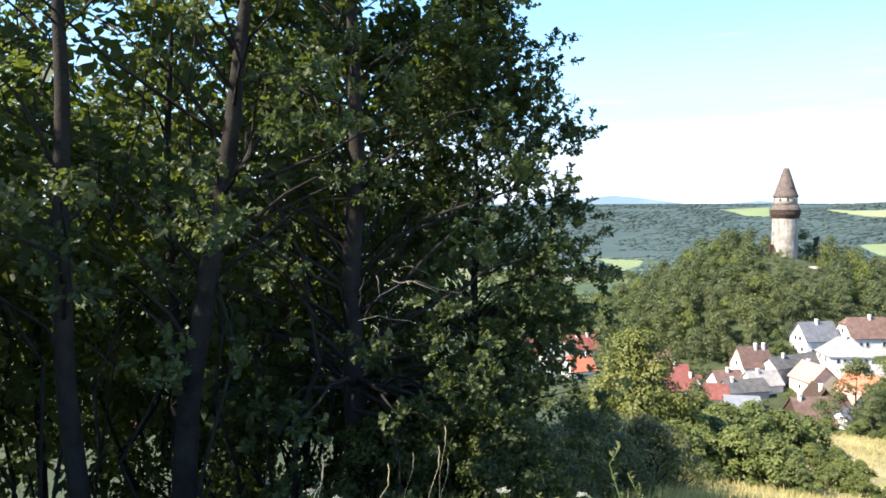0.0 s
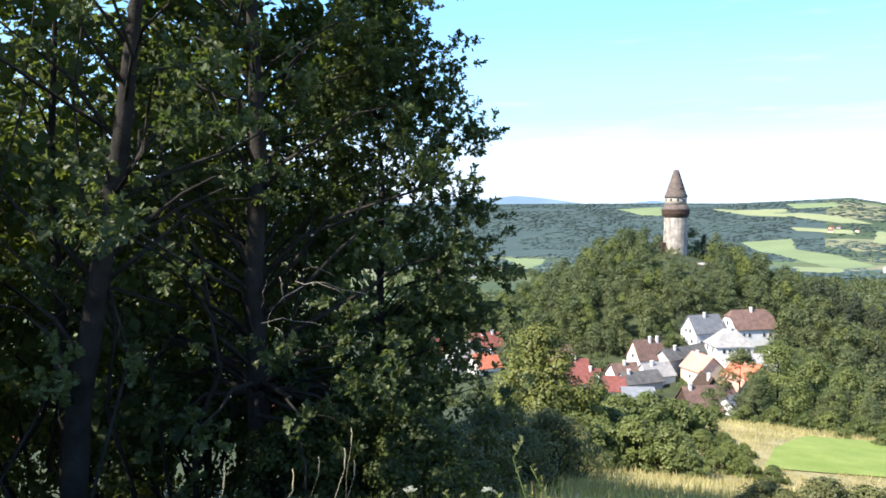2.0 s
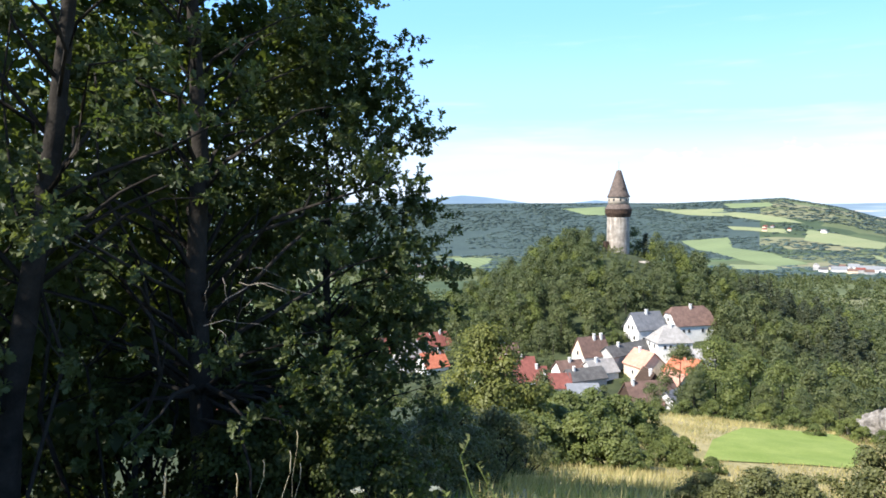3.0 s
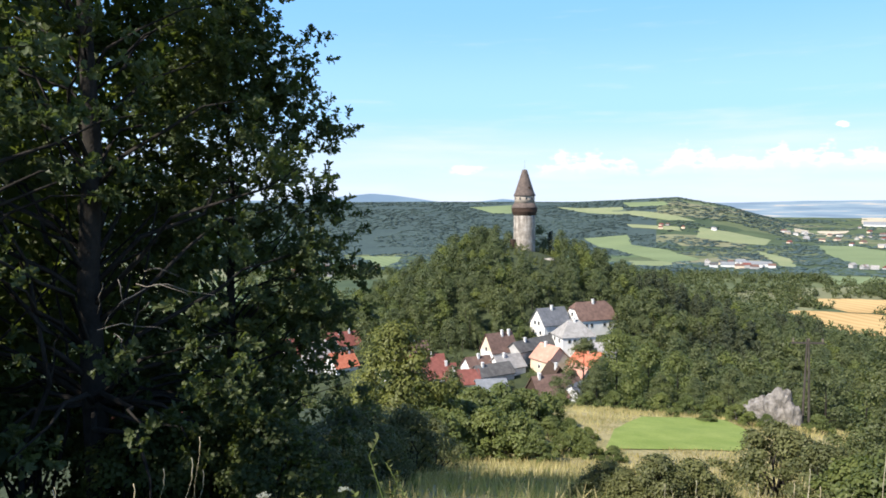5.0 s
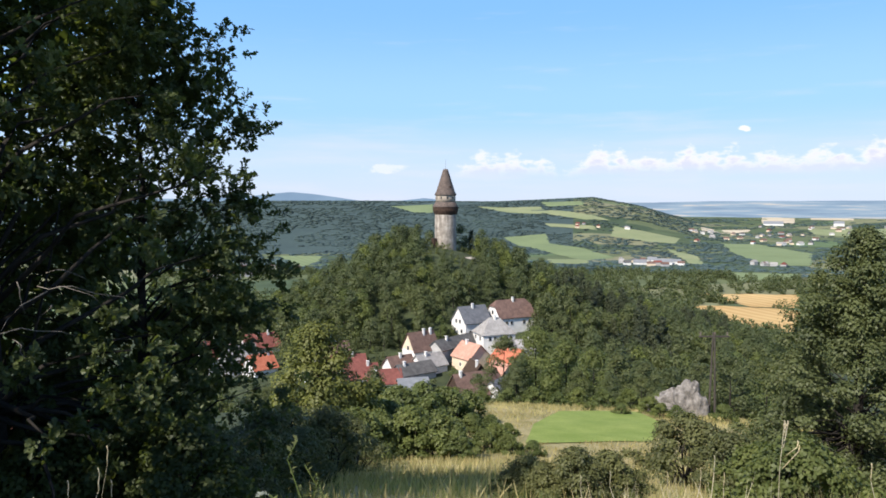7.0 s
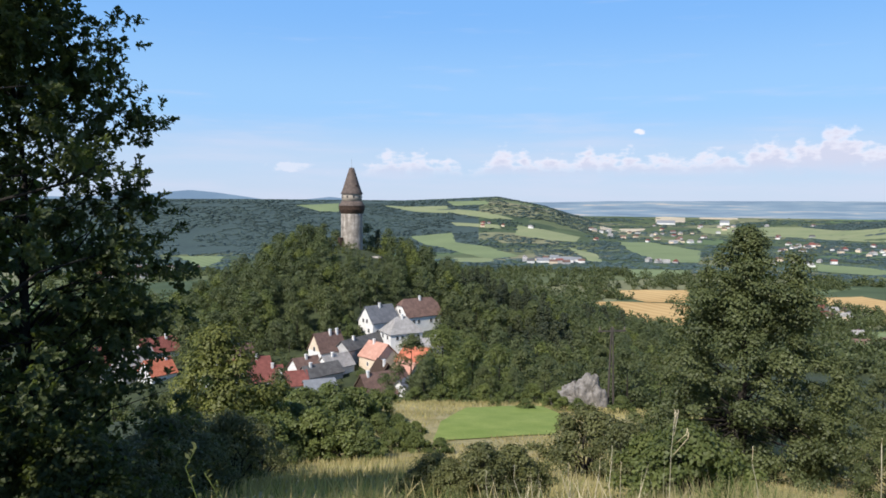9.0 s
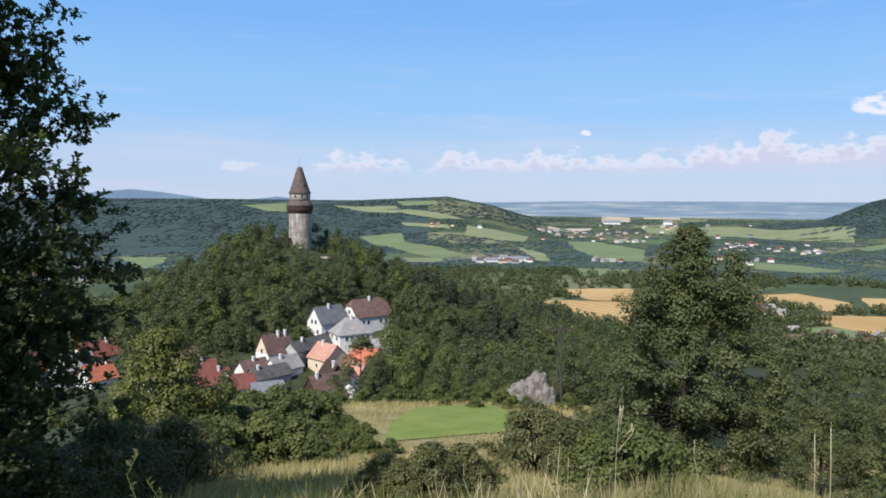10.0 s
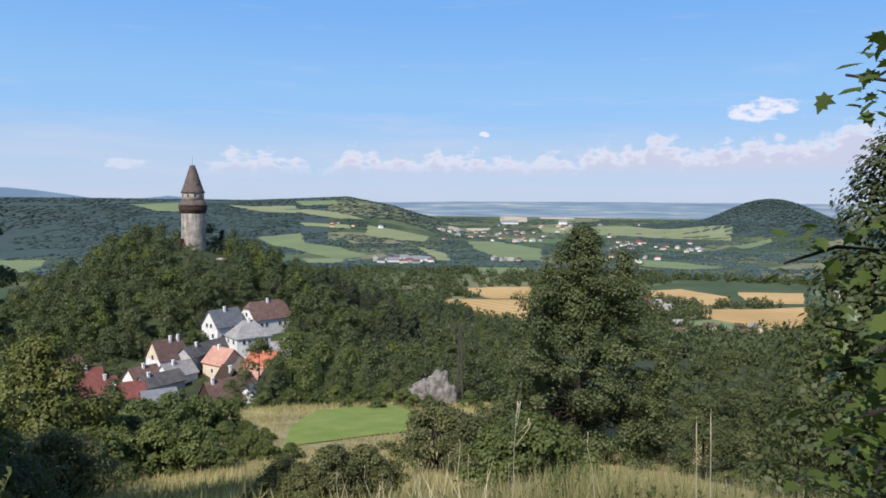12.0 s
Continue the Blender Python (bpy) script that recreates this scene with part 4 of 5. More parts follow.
for az, d, s in ((-5, 10.2, 0.6), (0, 10.4, 0.65), (5, 9.5, 0.55), (8, 12, 0.5), (4, 14, 0.75), (11, 17, 0.6), (14, 21, 0.65), (9, 24, 0.75), (12.5, 27, 0.8),
                 (-12, 12, 0.9), (-20, 15, 0.9), (-3, 12, 0.9), (1, 19, 0.9), (7, 18, 0.7), (13.2, 24, 0.95), (16.2, 25, 0.9), (18.4, 29, 0.8), (11.5, 20, 0.85), (14.8, 30, 1.0), (17.5, 34, 1.0)):
    bush("dense green shrub at the foot of the oaks", az, d, (DEEPBUSH if az < 6 else DARKBUSH)[rnd.randrange(2)], rnd.uniform(0, 6), s)
for az, d, s, p in ((18.5, 40, 1.0, 0), (20.5, 42, 0.95, 1), (23, 42, 1.05, 0), (25.3, 42, 0.95, 1), (26.8, 41, 0.6, 1), (21, 48, 1.1, 0), (24.5, 49, 1.1, 1), (17, 45, 1.2, 1), (22, 53, 1.25, 0), (24, 56, 1.25, 1), (26, 57, 1.1, 0), (27.6, 60, 0.95, 1), (20, 56, 1.3, 1), (18, 52, 1.2, 0)):
    bush("leafy green bush at the edge of the dry meadow", az, d, LIGHT[p], rnd.uniform(0, 6), s)
for az, d, s in ((29, 47, 0.55), (31, 46.5, 0.5), (33, 46, 0.4), (30, 49, 0.6), (28, 54, 0.6), (29.6, 56, 0.5), (31, 54, 0.4), (27.2, 60, 0.7), (40, 72, 0.4), (37.5, 74, 0.35), (42.2, 76, 0.6), (43, 72, 0.5), (47.6, 74, 0.6), (44.2, 73, 0.45), (31, 80, 0.6), (33, 82, 0.7), (35, 80, 0.55), (36.6, 82, 0.75), (38.6, 80, 0.7), (40.6, 82, 0.8), (42.8, 80, 0.7), (28.8, 78, 0.5)):
    bush("low green bush beside the lawn", az, d, LIGHT[0], rnd.uniform(0, 6), s)
bush("dark hawthorn bush with spreading twigs", 45.0, 27, OLIVE[0], 0.5, 1.05)
bush("dark hawthorn bush with spreading twigs", 48.3, 25, OLIVE[1], 2.5, 0.85)
bush("olive green shrub amid dry grass", 34.0, 11.5, OLIVE[1], 1.0, 0.33)
bush("olive green shrub amid dry grass", 36.8, 11.5, OLIVE[0], 3.0, 0.42)
bush("olive green shrub amid dry grass", 39.2, 11.8, OLIVE[1], 5.0, 0.42)
bush("olive green shrub amid dry grass", 32.4, 12.0, OLIVE[0], 2.0, 0.36)
bush("bright green bush at the brow of the slope", 53.0, 11.5, BROWBUSH[1], 2.0, 0.56)
bush("bright green bush at the brow of the slope", 50.4, 12.5, BROWBUSH[0], 4.0, 0.5)

# the yellow-green round tree below the oaks
c, w = generic_tree(71, 8.8, 3.7, 0.2, FRESH, 0.22, 120, 160, 0.85, DIAMOND, 0.2, puffy=True)
x, y = polar(15.7, 45)
tree("round_tree", "round-crowned tree with yellow-green leaves", x, y, c, w, group="")

# the big lone tree on the slope
rng = np.random.default_rng(81)
rnd = random.Random(81)
c1 = cone_clumps(rng, 360, 9.2, -0.9, 16.6, 0.72, 0.5)
c2 = cone_clumps(rng, 36, 2.6, 10, 17.2, 0.95, 0.3)
c3 = cone_clumps(rng, 30, 1.9, 9.5, 15.0, 0.8, 0.3) + np.array([1.7, -2.5, 0])
c4 = np.stack([rng.uniform(-5.6, 5.6, 70), rng.uniform(-5.6, 5.6, 70), rng.uniform(-0.6, 5.5, 70)], 1)
call = np.concatenate([c1, c2, c3, c4])
crown = puff_crown("crown", rng, call, 0.9, 210, 0.21, DIAMOND, BROADLEAF, 0.4, 0.75, 0.6)
wood = wood_mesh("trunk", rnd, call, [(0, 0, -0.6), (0.1, 0, 3), (0, 0.1, 7), (0.1, 0, 11), (0, 0, 15.5)], [0.4, 0.34, 0.27, 0.16, 0.05], BARK, 0.2, 3)
x, y = polar(56.5, 50)
tree("large_tree", "large dense broadleaf tree standing alone below the brow", x, y, crown, wood, scale=0.95)

# trees beyond the large one
BIG = [generic_tree(90 + i, 12, 4.0, 0.3, (BROADLEAF, LIGHTLEAF, HILLLEAF)[i], 0.3, 60, 150, 1.05, SLIVER, 0.22, 0.35, 3, puffy=True) for i in range(3)]
DARKBIG = [generic_tree(94 + i, 13, 4.2, -0.2, BROADLEAF, 0.3, 80, 150, 1.0, SLIVER, 0.22, 0.35, 3, puffy=True) for i in range(2)]
for az, d, s in ((65.5, 62, 0.56), (69.5, 60, 0.52), (63, 70, 0.52), (73, 56, 0.6), (67.5, 70, 0.6), (66, 42, 0.4), (70, 40, 0.42), (78, 45, 0.8), (84, 40, 1.0),
                 (68, 48, 0.46), (72.5, 36, 0.42), (75, 46, 0.62), (71.5, 66, 0.58)):
    x, y = polar(az, d)
    c, w = DARKBIG[int(az) % 2]
    tree("dark_tree", "dark green broadleaf tree on the lower slope", x, y, c, w, turn=az, scale=s, group="trees on the lower slope")
c, w = generic_tree(99, 8.0, 2.6, -0.6, BROADLEAF, 0.115, 170, 240, 0.6, DIAMOND, 0.16, 0.35, 2, puffy=True)
x, y = polar(81.6, 14.0)
tree("edge_tree", "tall dense dark green tree at the slope's edge", x, y, c, w)

# row of trees behind the lawn
rnd = random.Random(21)
for az, d, s in ((30.6, 92, 0.85), (33.2, 96, 1.05), (35.6, 104, 1.1), (37.8, 96, 0.85), (39.6, 110, 1.1), (41.8, 100, 0.8), (43.6, 112, 1.0),
                 (45.8, 108, 1.0), (48, 102, 1.0), (50.5, 108, 1.1), (32, 112, 1.0), (36.8, 122, 1.2), (34.4, 128, 1.15), (47, 124, 1.2), (42.5, 128, 1.2),
                 (28.5, 98, 0.55), (26.6, 104, 0.5), (39, 92, 0.5), (41.5, 90, 0.45), (36.5, 91, 0.5), (31.6, 88, 0.5), (24.5, 108, 0.5), (22, 104, 0.42), (19.5, 112, 0.5), (16, 110, 0.55), (13, 104, 0.6),
                 (53, 104, 1.0), (23.4, 140, 0.75), (20.6, 150, 0.7), (17.6, 145, 0.9), (14.5, 150, 0.9), (25.6, 150, 0.7), (23, 186, 0.33), (25.2, 186, 0.36), (21.5, 190, 0.36), (19.2, 193, 0.36), (26.3, 176, 0.34), (17.4, 198, 0.4), (31.6, 160, 1.0), (33, 180, 1.1), (11.5, 140, 1.0), (28.8, 160, 0.6)):
    x, y = polar(az, d)
    c, w = BIG[rnd.randrange(3)]
    tree("broadleaf_tree", "bushy green broadleaf tree behind the lawn", x, y, c, w, turn=rnd.uniform(0, 6), scale=s, group="trees behind the lawn")

# hill forest
HILL = [generic_tree(110 + i, 10.5 + (i % 3) * 1.2, 3.3 + 0.3 * (i % 2), 1.2, HILLLEAF if i != 3 else LIGHTLEAF, 0.62, 26, 52, 1.35, SLIVER, 0.18, 0.3, 14, puffy=True) for i in range(5)]
CONIFER = generic_tree(118, 13, 2.3, 1.5, PINE, 0.6, 40, 30, 0.85, SLIVER, 0.16, 0.3, 12, shape=0.35, puffy=True)
# small garden trees between the houses
rnd = random.Random(33)
GARDENS = [(24.4, 219), (17.5, 218), (15.4, 214), (31.05, 254), (27.9, 247), (29.55, 235), (23.75, 227), (27.9, 222), (26.5, 232), (23.6, 212), (23, 204), (18.7, 212), (20.7, 208), (16.6, 228), (22, 217), (28.25, 206),
           (27.7, 190), (29, 194), (30, 191), (31.1, 216), (30.3, 209), (31.45, 233), (27.7, 183)]
GXY = [polar(a, d) for a, d in GARDENS]
for i in range(170):
    x, y = polar(rnd.uniform(14, 33), rnd.uniform(185, 250))
    if all(math.hypot(x - a, y - b) > 7.4 for a, b in GXY) and not any(abs(math.degrees(math.atan2(x, y)) - a) < 1.2 and dd - 16 < math.hypot(x, y) < dd for a, dd in GARDENS):
        c, w = HILL[rnd.randrange(5)]
        tree("garden_tree", "small green garden tree among village houses", x, y, c, w, turn=rnd.uniform(0, 6), scale=rnd.uniform(0.2, 0.42), group="garden trees of the village")

HOUSES = [(24.4, 219, 8), (17.5, 218, 10), (15.4, 214, 8), (31.05, 254, 11), (27.9, 247, 10), (29.55, 235, 10), (23.75, 227, 9), (27.9, 222, 9), (26.5, 232, 10), (24.2, 214, 10), (23, 204, 9), (18.7, 212, 10),
          (20.7, 208, 9), (16.6, 228, 8), (22, 217, 8), (28.25, 206, 9), (27.5, 191, 9), (29, 194, 9), (30, 191, 8), (31.1, 216, 9), (30.3, 209, 8),
          (31.45, 233, 9), (9.3, 236, 10), (10.9, 229, 10), (10.9, 252, 9), (7.6, 246, 9), (25.62, 320, 7.5), (27.4, 303, 5)]
HXY = [(*polar(a, d), r) for a, d, r in HOUSES]
rnd = random.Random(44)
hill_spots = []
grid = {}
for i in range(9000):
    az, d = rnd.uniform(4, 54), math.sqrt(rnd.uniform(165 ** 2, 350 ** 2))
    x, y = polar(az, d)
    if d < 232 and az < 33.5 and not (d < 178 and az < 22):
        continue
    if any(math.hypot(x - a, y - b) < r for a, b, r in HXY):
        continue
    # open lines in front of the roofs
    if any(abs(az - a) < 2.0 and dd - 34 < d < dd for a, dd, r in HOUSES if dd < 300) or math.hypot(x - 139.2, y - 288.1) < 6.5:
        continue
    key = (int(x // 6), int(y // 6))
    if any(math.hypot(x - a, y - b) < 4.8 for gx in (-1, 0, 1) for gy in (-1, 0, 1) for a, b in grid.get((key[0] + gx, key[1] + gy), ())):
        continue
    grid.setdefault(key, []).append((x, y))
    hill_spots.append((d, x, y, az))
hill_spots.sort()
rest = []
for i, (d, x, y, az) in enumerate(hill_spots):
    k = 5 if az > 27.5 and d > 225 and noise.noise((x / 40, y / 40, 9)) > 0.1 else rnd.choice((0, 0, 1, 1, 2, 2, 4, 4, 3, 3))
    c, w = CONIFER if k == 5 else HILL[k]
    s, turn = rnd.uniform(0.72, 1.15) * (min(1, max(0.28, ((-24.5 if az > 26.7 else -21.0) - height(x, y)) / 11)) if 23.7 < az < 28.3 and 240 < d < 325 else 1), rnd.uniform(0, 6.3)
    if i < 290:
        tree("conifer" if k == 5 else "hill_tree", "dark conifer among the hill woods" if k == 5 else "broadleaf tree in the woods of the castle hill",
             x, y, c, w, turn=turn, scale=s, group="woods of the castle hill")
    else:
        rest.append((k, Matrix.Translation((x, y, height(x, y) - 0.1)) @ Matrix.Rotation(turn, 4, "Z") @ Matrix.Diagonal((s, s, s, 1))))


# low growth round the tower's foot
rnd = random.Random(52)
low = []
for i in range(400):
    x, y = polar(rnd.uniform(23.4, 28.6), rnd.uniform(266, 316))
    if math.hypot(x - 139.2, y - 288.1) < 6.2 or math.hypot(x - 139.5, y - 269) < 4.6 or any(math.hypot(x - a, y - b) < 2.5 for a, b in low) or len(low) > 60:
        continue
    low.append((x, y))
    c, w = HILL[rnd.randrange(5)]
    tree("hill_shrub", "low green growth round the castle tower", x, y, c, w, turn=rnd.uniform(0, 6), scale=rnd.uniform(0.2, 0.3), group="low growth on the castle hill", category="shrub")


def joined(name, label, pairs, mat):
    """Many plants of an uncountable wood in one mesh."""
    cos, idx, tot, base = [], [], [], 0
    for me, m in pairs:
        co = np.empty(len(me.vertices) * 3, np.float32)
        me.vertices.foreach_get("co", co)
        mm = np.array(m)
        cos.append(co.reshape(-1, 3) @ mm[:3, :3].T + mm[:3, 3])
        li = np.empty(len(me.loops), np.int32)
        me.loops.foreach_get("vertex_index", li)
        idx.append(li + base)
        lt = np.empty(len(me.polygons), np.int32)
        me.polygons.foreach_get("loop_total", lt)
        tot.append(lt)
        base += len(me.vertices)
    co, li, lt = np.concatenate(cos), np.concatenate(idx), np.concatenate(tot)
    me = bpy.data.meshes.new(name)
    me.vertices.add(len(co))
    me.vertices.foreach_set("co", co.astype(np.float32).ravel())
    me.loops.add(len(li))
    me.loops.foreach_set("vertex_index", li)
    me.polygons.add(len(lt))
    me.polygons.foreach_set("loop_start", np.concatenate([[0], np.cumsum(lt)[:-1]]).astype(np.int32))
    me.materials.append(mat)
    me.update(calc_edges=True)
    return tagged(new(name, me), label, "woods", kind="stuff")


for kinds, mat, nm in (((0, 1, 2, 4), HILLLEAF, "hill_woods"), ((3,), LIGHTLEAF, "light_hill_woods"), ((5,), PINE, "conifer_woods")):
    pairs = [((CONIFER if k == 5 else HILL[k])[0], m) for k, m in rest if k in kinds]
    joined(nm, "dense summer woods covering the castle hill", pairs, mat)


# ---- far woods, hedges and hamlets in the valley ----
def blob(seed):
    bm = bmesh.new()
    bmesh.ops.create_icosphere(bm, subdivisions=1, radius=1)
    r = random.Random(seed)
    for v in bm.verts:
        v.co *= r.uniform(0.75, 1.2)
    me = bpy.data.meshes.new("clump")
    bm.to_mesh(me)
    bm.free()
    return me


BLOBS = [blob(i) for i in range(4)]
_g = np.random.default_rng(140)
GROVE = [crown_mesh("grove", _g, clumps(_g, 10, 3.6, 0.5, 8.5, 0.6), 1.7, 8, 2.7, SLIVER, HILLLEAF) for i in range(3)]
POPLAR = crown_mesh("poplar", _g, clumps(_g, 16, 1.3, 0.5, 15, 0.6), 1.0, 14, 1.5, SLIVER, HILLLEAF)
rnd = random.Random(61)
pairs, groves = [], []
for i in range(34000):
    az = rnd.uniform(3, 80)
    d = 470 * (3350 / 470) ** rnd.random() if rnd.random() < 0.5 else rnd.uniform(1100, 3350)
    x, y = polar(az, d)
    n1 = noise.noise((x / 260, y / 260, 2)) + 0.5 * noise.noise((x / 90, y / 90, 4))
    ridge = d > 1500 and az < 34 or (35.5 < az < 45 and d > 2250)
    hill = math.hypot(x - 2640, y - 960) < 520
    if any(inside(x, y, f) for f in FIELDS):
        continue
    if not hill and not (ridge and n1 > -0.42) and n1 < (-0.28 if d < 2000 else -0.06):
        continue
    if d < 1150:
        if rnd.random() < 0.25:
            continue
        s = rnd.uniform(0.7, 1.2)
        groves.append((GROVE[rnd.randrange(3)], Matrix.Translation((x, y, height(x, y))) @ Matrix.Rotation(rnd.uniform(0, 6), 4, "Z") @ Matrix.Diagonal((s, s, s, 1))))
        continue
    s = rnd.uniform(3.6, 7.0) * (1 + max(0, d - 1000) / 2800)
    pairs.append((BLOBS[rnd.randrange(4)], Matrix.Translation((x, y, height(x, y) + s * 0.1)) @ Matrix.Rotation(rnd.uniform(0, 6), 4, "Z") @ Matrix.Diagonal((s, s, s * 0.12, 1))))
for i in range(7):
    x, y = polar(64.3 + 0.3 * i, 705 + 3 * i)
    groves.append((POPLAR, Matrix.Translation((x, y, height(x, y)))))
for i in range(2500):
    u, v = rnd.gauss(0, 190), rnd.gauss(0, 280)
    x, y = 2640 + u * 0.34 + v * 0.94 - 60, 960 - u * 0.94 + v * 0.34
    if any(inside(x, y, f) for f in FIELDS):
        continue
    s = rnd.uniform(5, 8)
    pairs.append((BLOBS[rnd.randrange(4)], Matrix.Translation((x, y, height(x, y) + 1)) @ Matrix.Diagonal((s, s, s * 0.22, 1))))
joined("valley_groves", "groves and hedgerow trees on the valley floor", groves, HILLLEAF)
far = joined("distant_woods", "distant woods and hedges across the valley", pairs, HAZEWOOD)
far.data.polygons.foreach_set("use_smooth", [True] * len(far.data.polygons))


def hamlet_house(x, y, L, W, h, roof, turn, wall_mat=None):
    e = new("distant_house")
    bm = bmesh.new()
    box(bm, 0, 0, h / 2 - 1, L, W, h + 2)
    part("wall", bm, wall_mat or WHITE, e)
    bm = bmesh.new()
    r = W * 0.42
    v = [bm.verts.new(p) for p in ((-L / 2 - 0.4, -W / 2 - 0.4, h - 0.2), (L / 2 + 0.4, -W / 2 - 0.4, h - 0.2), (L / 2 + 0.4, W / 2 + 0.4, h - 0.2), (-L / 2 - 0.4, W / 2 + 0.4, h - 0.2), (-L / 2 - 0.4, 0, h + r), (L / 2 + 0.4, 0, h + r))]
    for f in ((0, 1, 5, 4), (2, 3, 4, 5), (0, 4, 3), (1, 2, 5), (3, 2, 1, 0)):
        bm.faces.new([v[i] for i in f])
    part("roof", bm, roof, e)
    e.matrix_basis = Matrix.Translation((x, y, height(x, y) + 0.6)) @ Matrix.Rotation(turn, 4, "Z")
    return tagged(e, "small distant house with pitched roof in the valley", "house", "hamlets in the valley")


rnd = random.Random(71)
for az, d, wa, wd, n, big in ((42.3, 1330, 2.6, 60, 14, 1.3), (50.4, 1355, 1.2, 25, 5, 1.2), (61.9, 1900, 3.5, 200, 26, 1.5), (66.5, 640, 3.2, 40, 12, 1.1), (62, 790, 1.2, 30, 7, 1.1),
                              (10.5, 1160, 3.5, 130, 18, 1.2), (49, 2250, 4.5, 300, 26, 1.8), (38, 2050, 3, 100, 6, 1.4), (60.5, 1450, 2.5, 80, 9, 1.3), (75, 900, 4, 100, 8, 1.2), (55, 2700, 6, 350, 20, 2.0)):
    for i in range(n):
        x, y = polar(az + rnd.uniform(-wa, wa), d + rnd.uniform(-wd, wd))
        hamlet_house(x, y, rnd.uniform(7.5, 11.5) * big ** 0.7, rnd.uniform(6.5, 9) * big ** 0.5, rnd.uniform(3.2, 5), rnd.choice((BROWNROOF, BROWNROOF, DARKROOF, REDROOF, PALEROOF, PALEROOF)), rnd.uniform(-0.9, 0.9), rnd.choice((WHITE, GREYWALL, CREAM)))
for az, d, L, W, h, t in ((50.6, 2990, 70, 26, 5, -50), (54.8, 3000, 34, 22, 9, -50), (43, 1310, 26, 14, 5, -40), (41.2, 1300, 22, 12, 4, -30), (42.1, 1340, 16, 12, 6, -50), (43.9, 1325, 14, 10, 5, -35)):
    x, y = polar(az, d)
    hamlet_house(x, y, L, W, h, METALROOF, radians(t))["label"] = "long white industrial hall in the valley"

# blue hills on the horizon and far plain: glowing sheets, haze painted into colour
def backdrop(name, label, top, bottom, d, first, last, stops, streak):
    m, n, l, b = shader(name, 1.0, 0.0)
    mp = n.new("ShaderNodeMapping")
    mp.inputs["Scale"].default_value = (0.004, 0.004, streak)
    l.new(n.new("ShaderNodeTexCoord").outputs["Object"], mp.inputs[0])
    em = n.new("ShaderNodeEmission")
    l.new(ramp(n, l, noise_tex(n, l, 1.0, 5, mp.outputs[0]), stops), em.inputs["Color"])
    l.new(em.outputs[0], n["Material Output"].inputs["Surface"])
    verts = []
    k = 200
    for i in range(k + 1):
        az = first + (last - first) * i / k
        el = mix_along(az, top) + 0.03 * noise.noise((az * 0.7, d, 0))
        x, y = polar(az, d)
        verts += [(x, y, EYE + d * math.tan(radians(bottom))), (x, y, EYE + d * math.tan(radians(el)))]
    faces = [(2 * i, 2 * i + 2, 2 * i + 3, 2 * i + 1) for i in range(k)]
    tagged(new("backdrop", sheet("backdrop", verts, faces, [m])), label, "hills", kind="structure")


backdrop("haze_blue_hills", "hills on the horizon with painted blue haze", [(-40, 0.2), (5, 0.2), (9, 0.3), (13.5, 0.75), (16, 0.5), (19, 0.05), (22, 0.05), (24, 0.3), (27, -0.1), (40, -0.2), (100, -0.2)],
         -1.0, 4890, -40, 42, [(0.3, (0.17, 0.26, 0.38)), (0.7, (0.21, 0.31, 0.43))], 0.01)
backdrop("haze_blue_plain", "plain with pale fields and painted blue haze along the horizon", [(38, -0.15), (46, 0.05), (60, 0.12), (100, 0.05)],
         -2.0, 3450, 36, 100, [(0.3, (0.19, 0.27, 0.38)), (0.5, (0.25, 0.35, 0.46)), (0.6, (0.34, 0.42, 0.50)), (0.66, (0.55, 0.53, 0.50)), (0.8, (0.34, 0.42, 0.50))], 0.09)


# ---- the rock, the pole ----
def build_rock():
    e = new("rock_outcrop")
    tagged(e, "pale grey limestone outcrop among shrubs", "rock")
    rn = random.Random(15)
    for dx, dy, dz, sx, sy, sz in ((0, 0, 0.6, 2.0, 1.6, 2.6), (-2.4, 0.4, 0.3, 1.8, 1.4, 1.7), (1.2, -0.6, 0.1, 1.5, 1.2, 2.0), (-4.2, 0.6, -0.2, 1.4, 1.1, 1.1)):
        bm = bmesh.new()
        bmesh.ops.create_icosphere(bm, subdivisions=4, radius=1)
        for v in bm.verts:
            p = v.co * 1.6 + Vector((dx, dy, 0))
            f = 1 + 0.28 * noise.noise(p) + 0.16 * abs(noise.noise(p * 2.7)) - 0.12 * abs(noise.noise(p * 6))
            v.co = Vector((v.co.x * sx * f + dx, v.co.y * sy * f + dy, v.co.z * sz * f + dz))
        part("boulder", bm, ROCK, e)
    x, y = polar(45.0, 79)
    e.matrix_basis = Matrix.Translation((x, y, height(x, y) + 0.8)) @ Matrix.Rotation(radians(-45), 4, "Z") @ Matrix.Diagonal((0.76, 0.8, 0.98, 1))


build_rock()


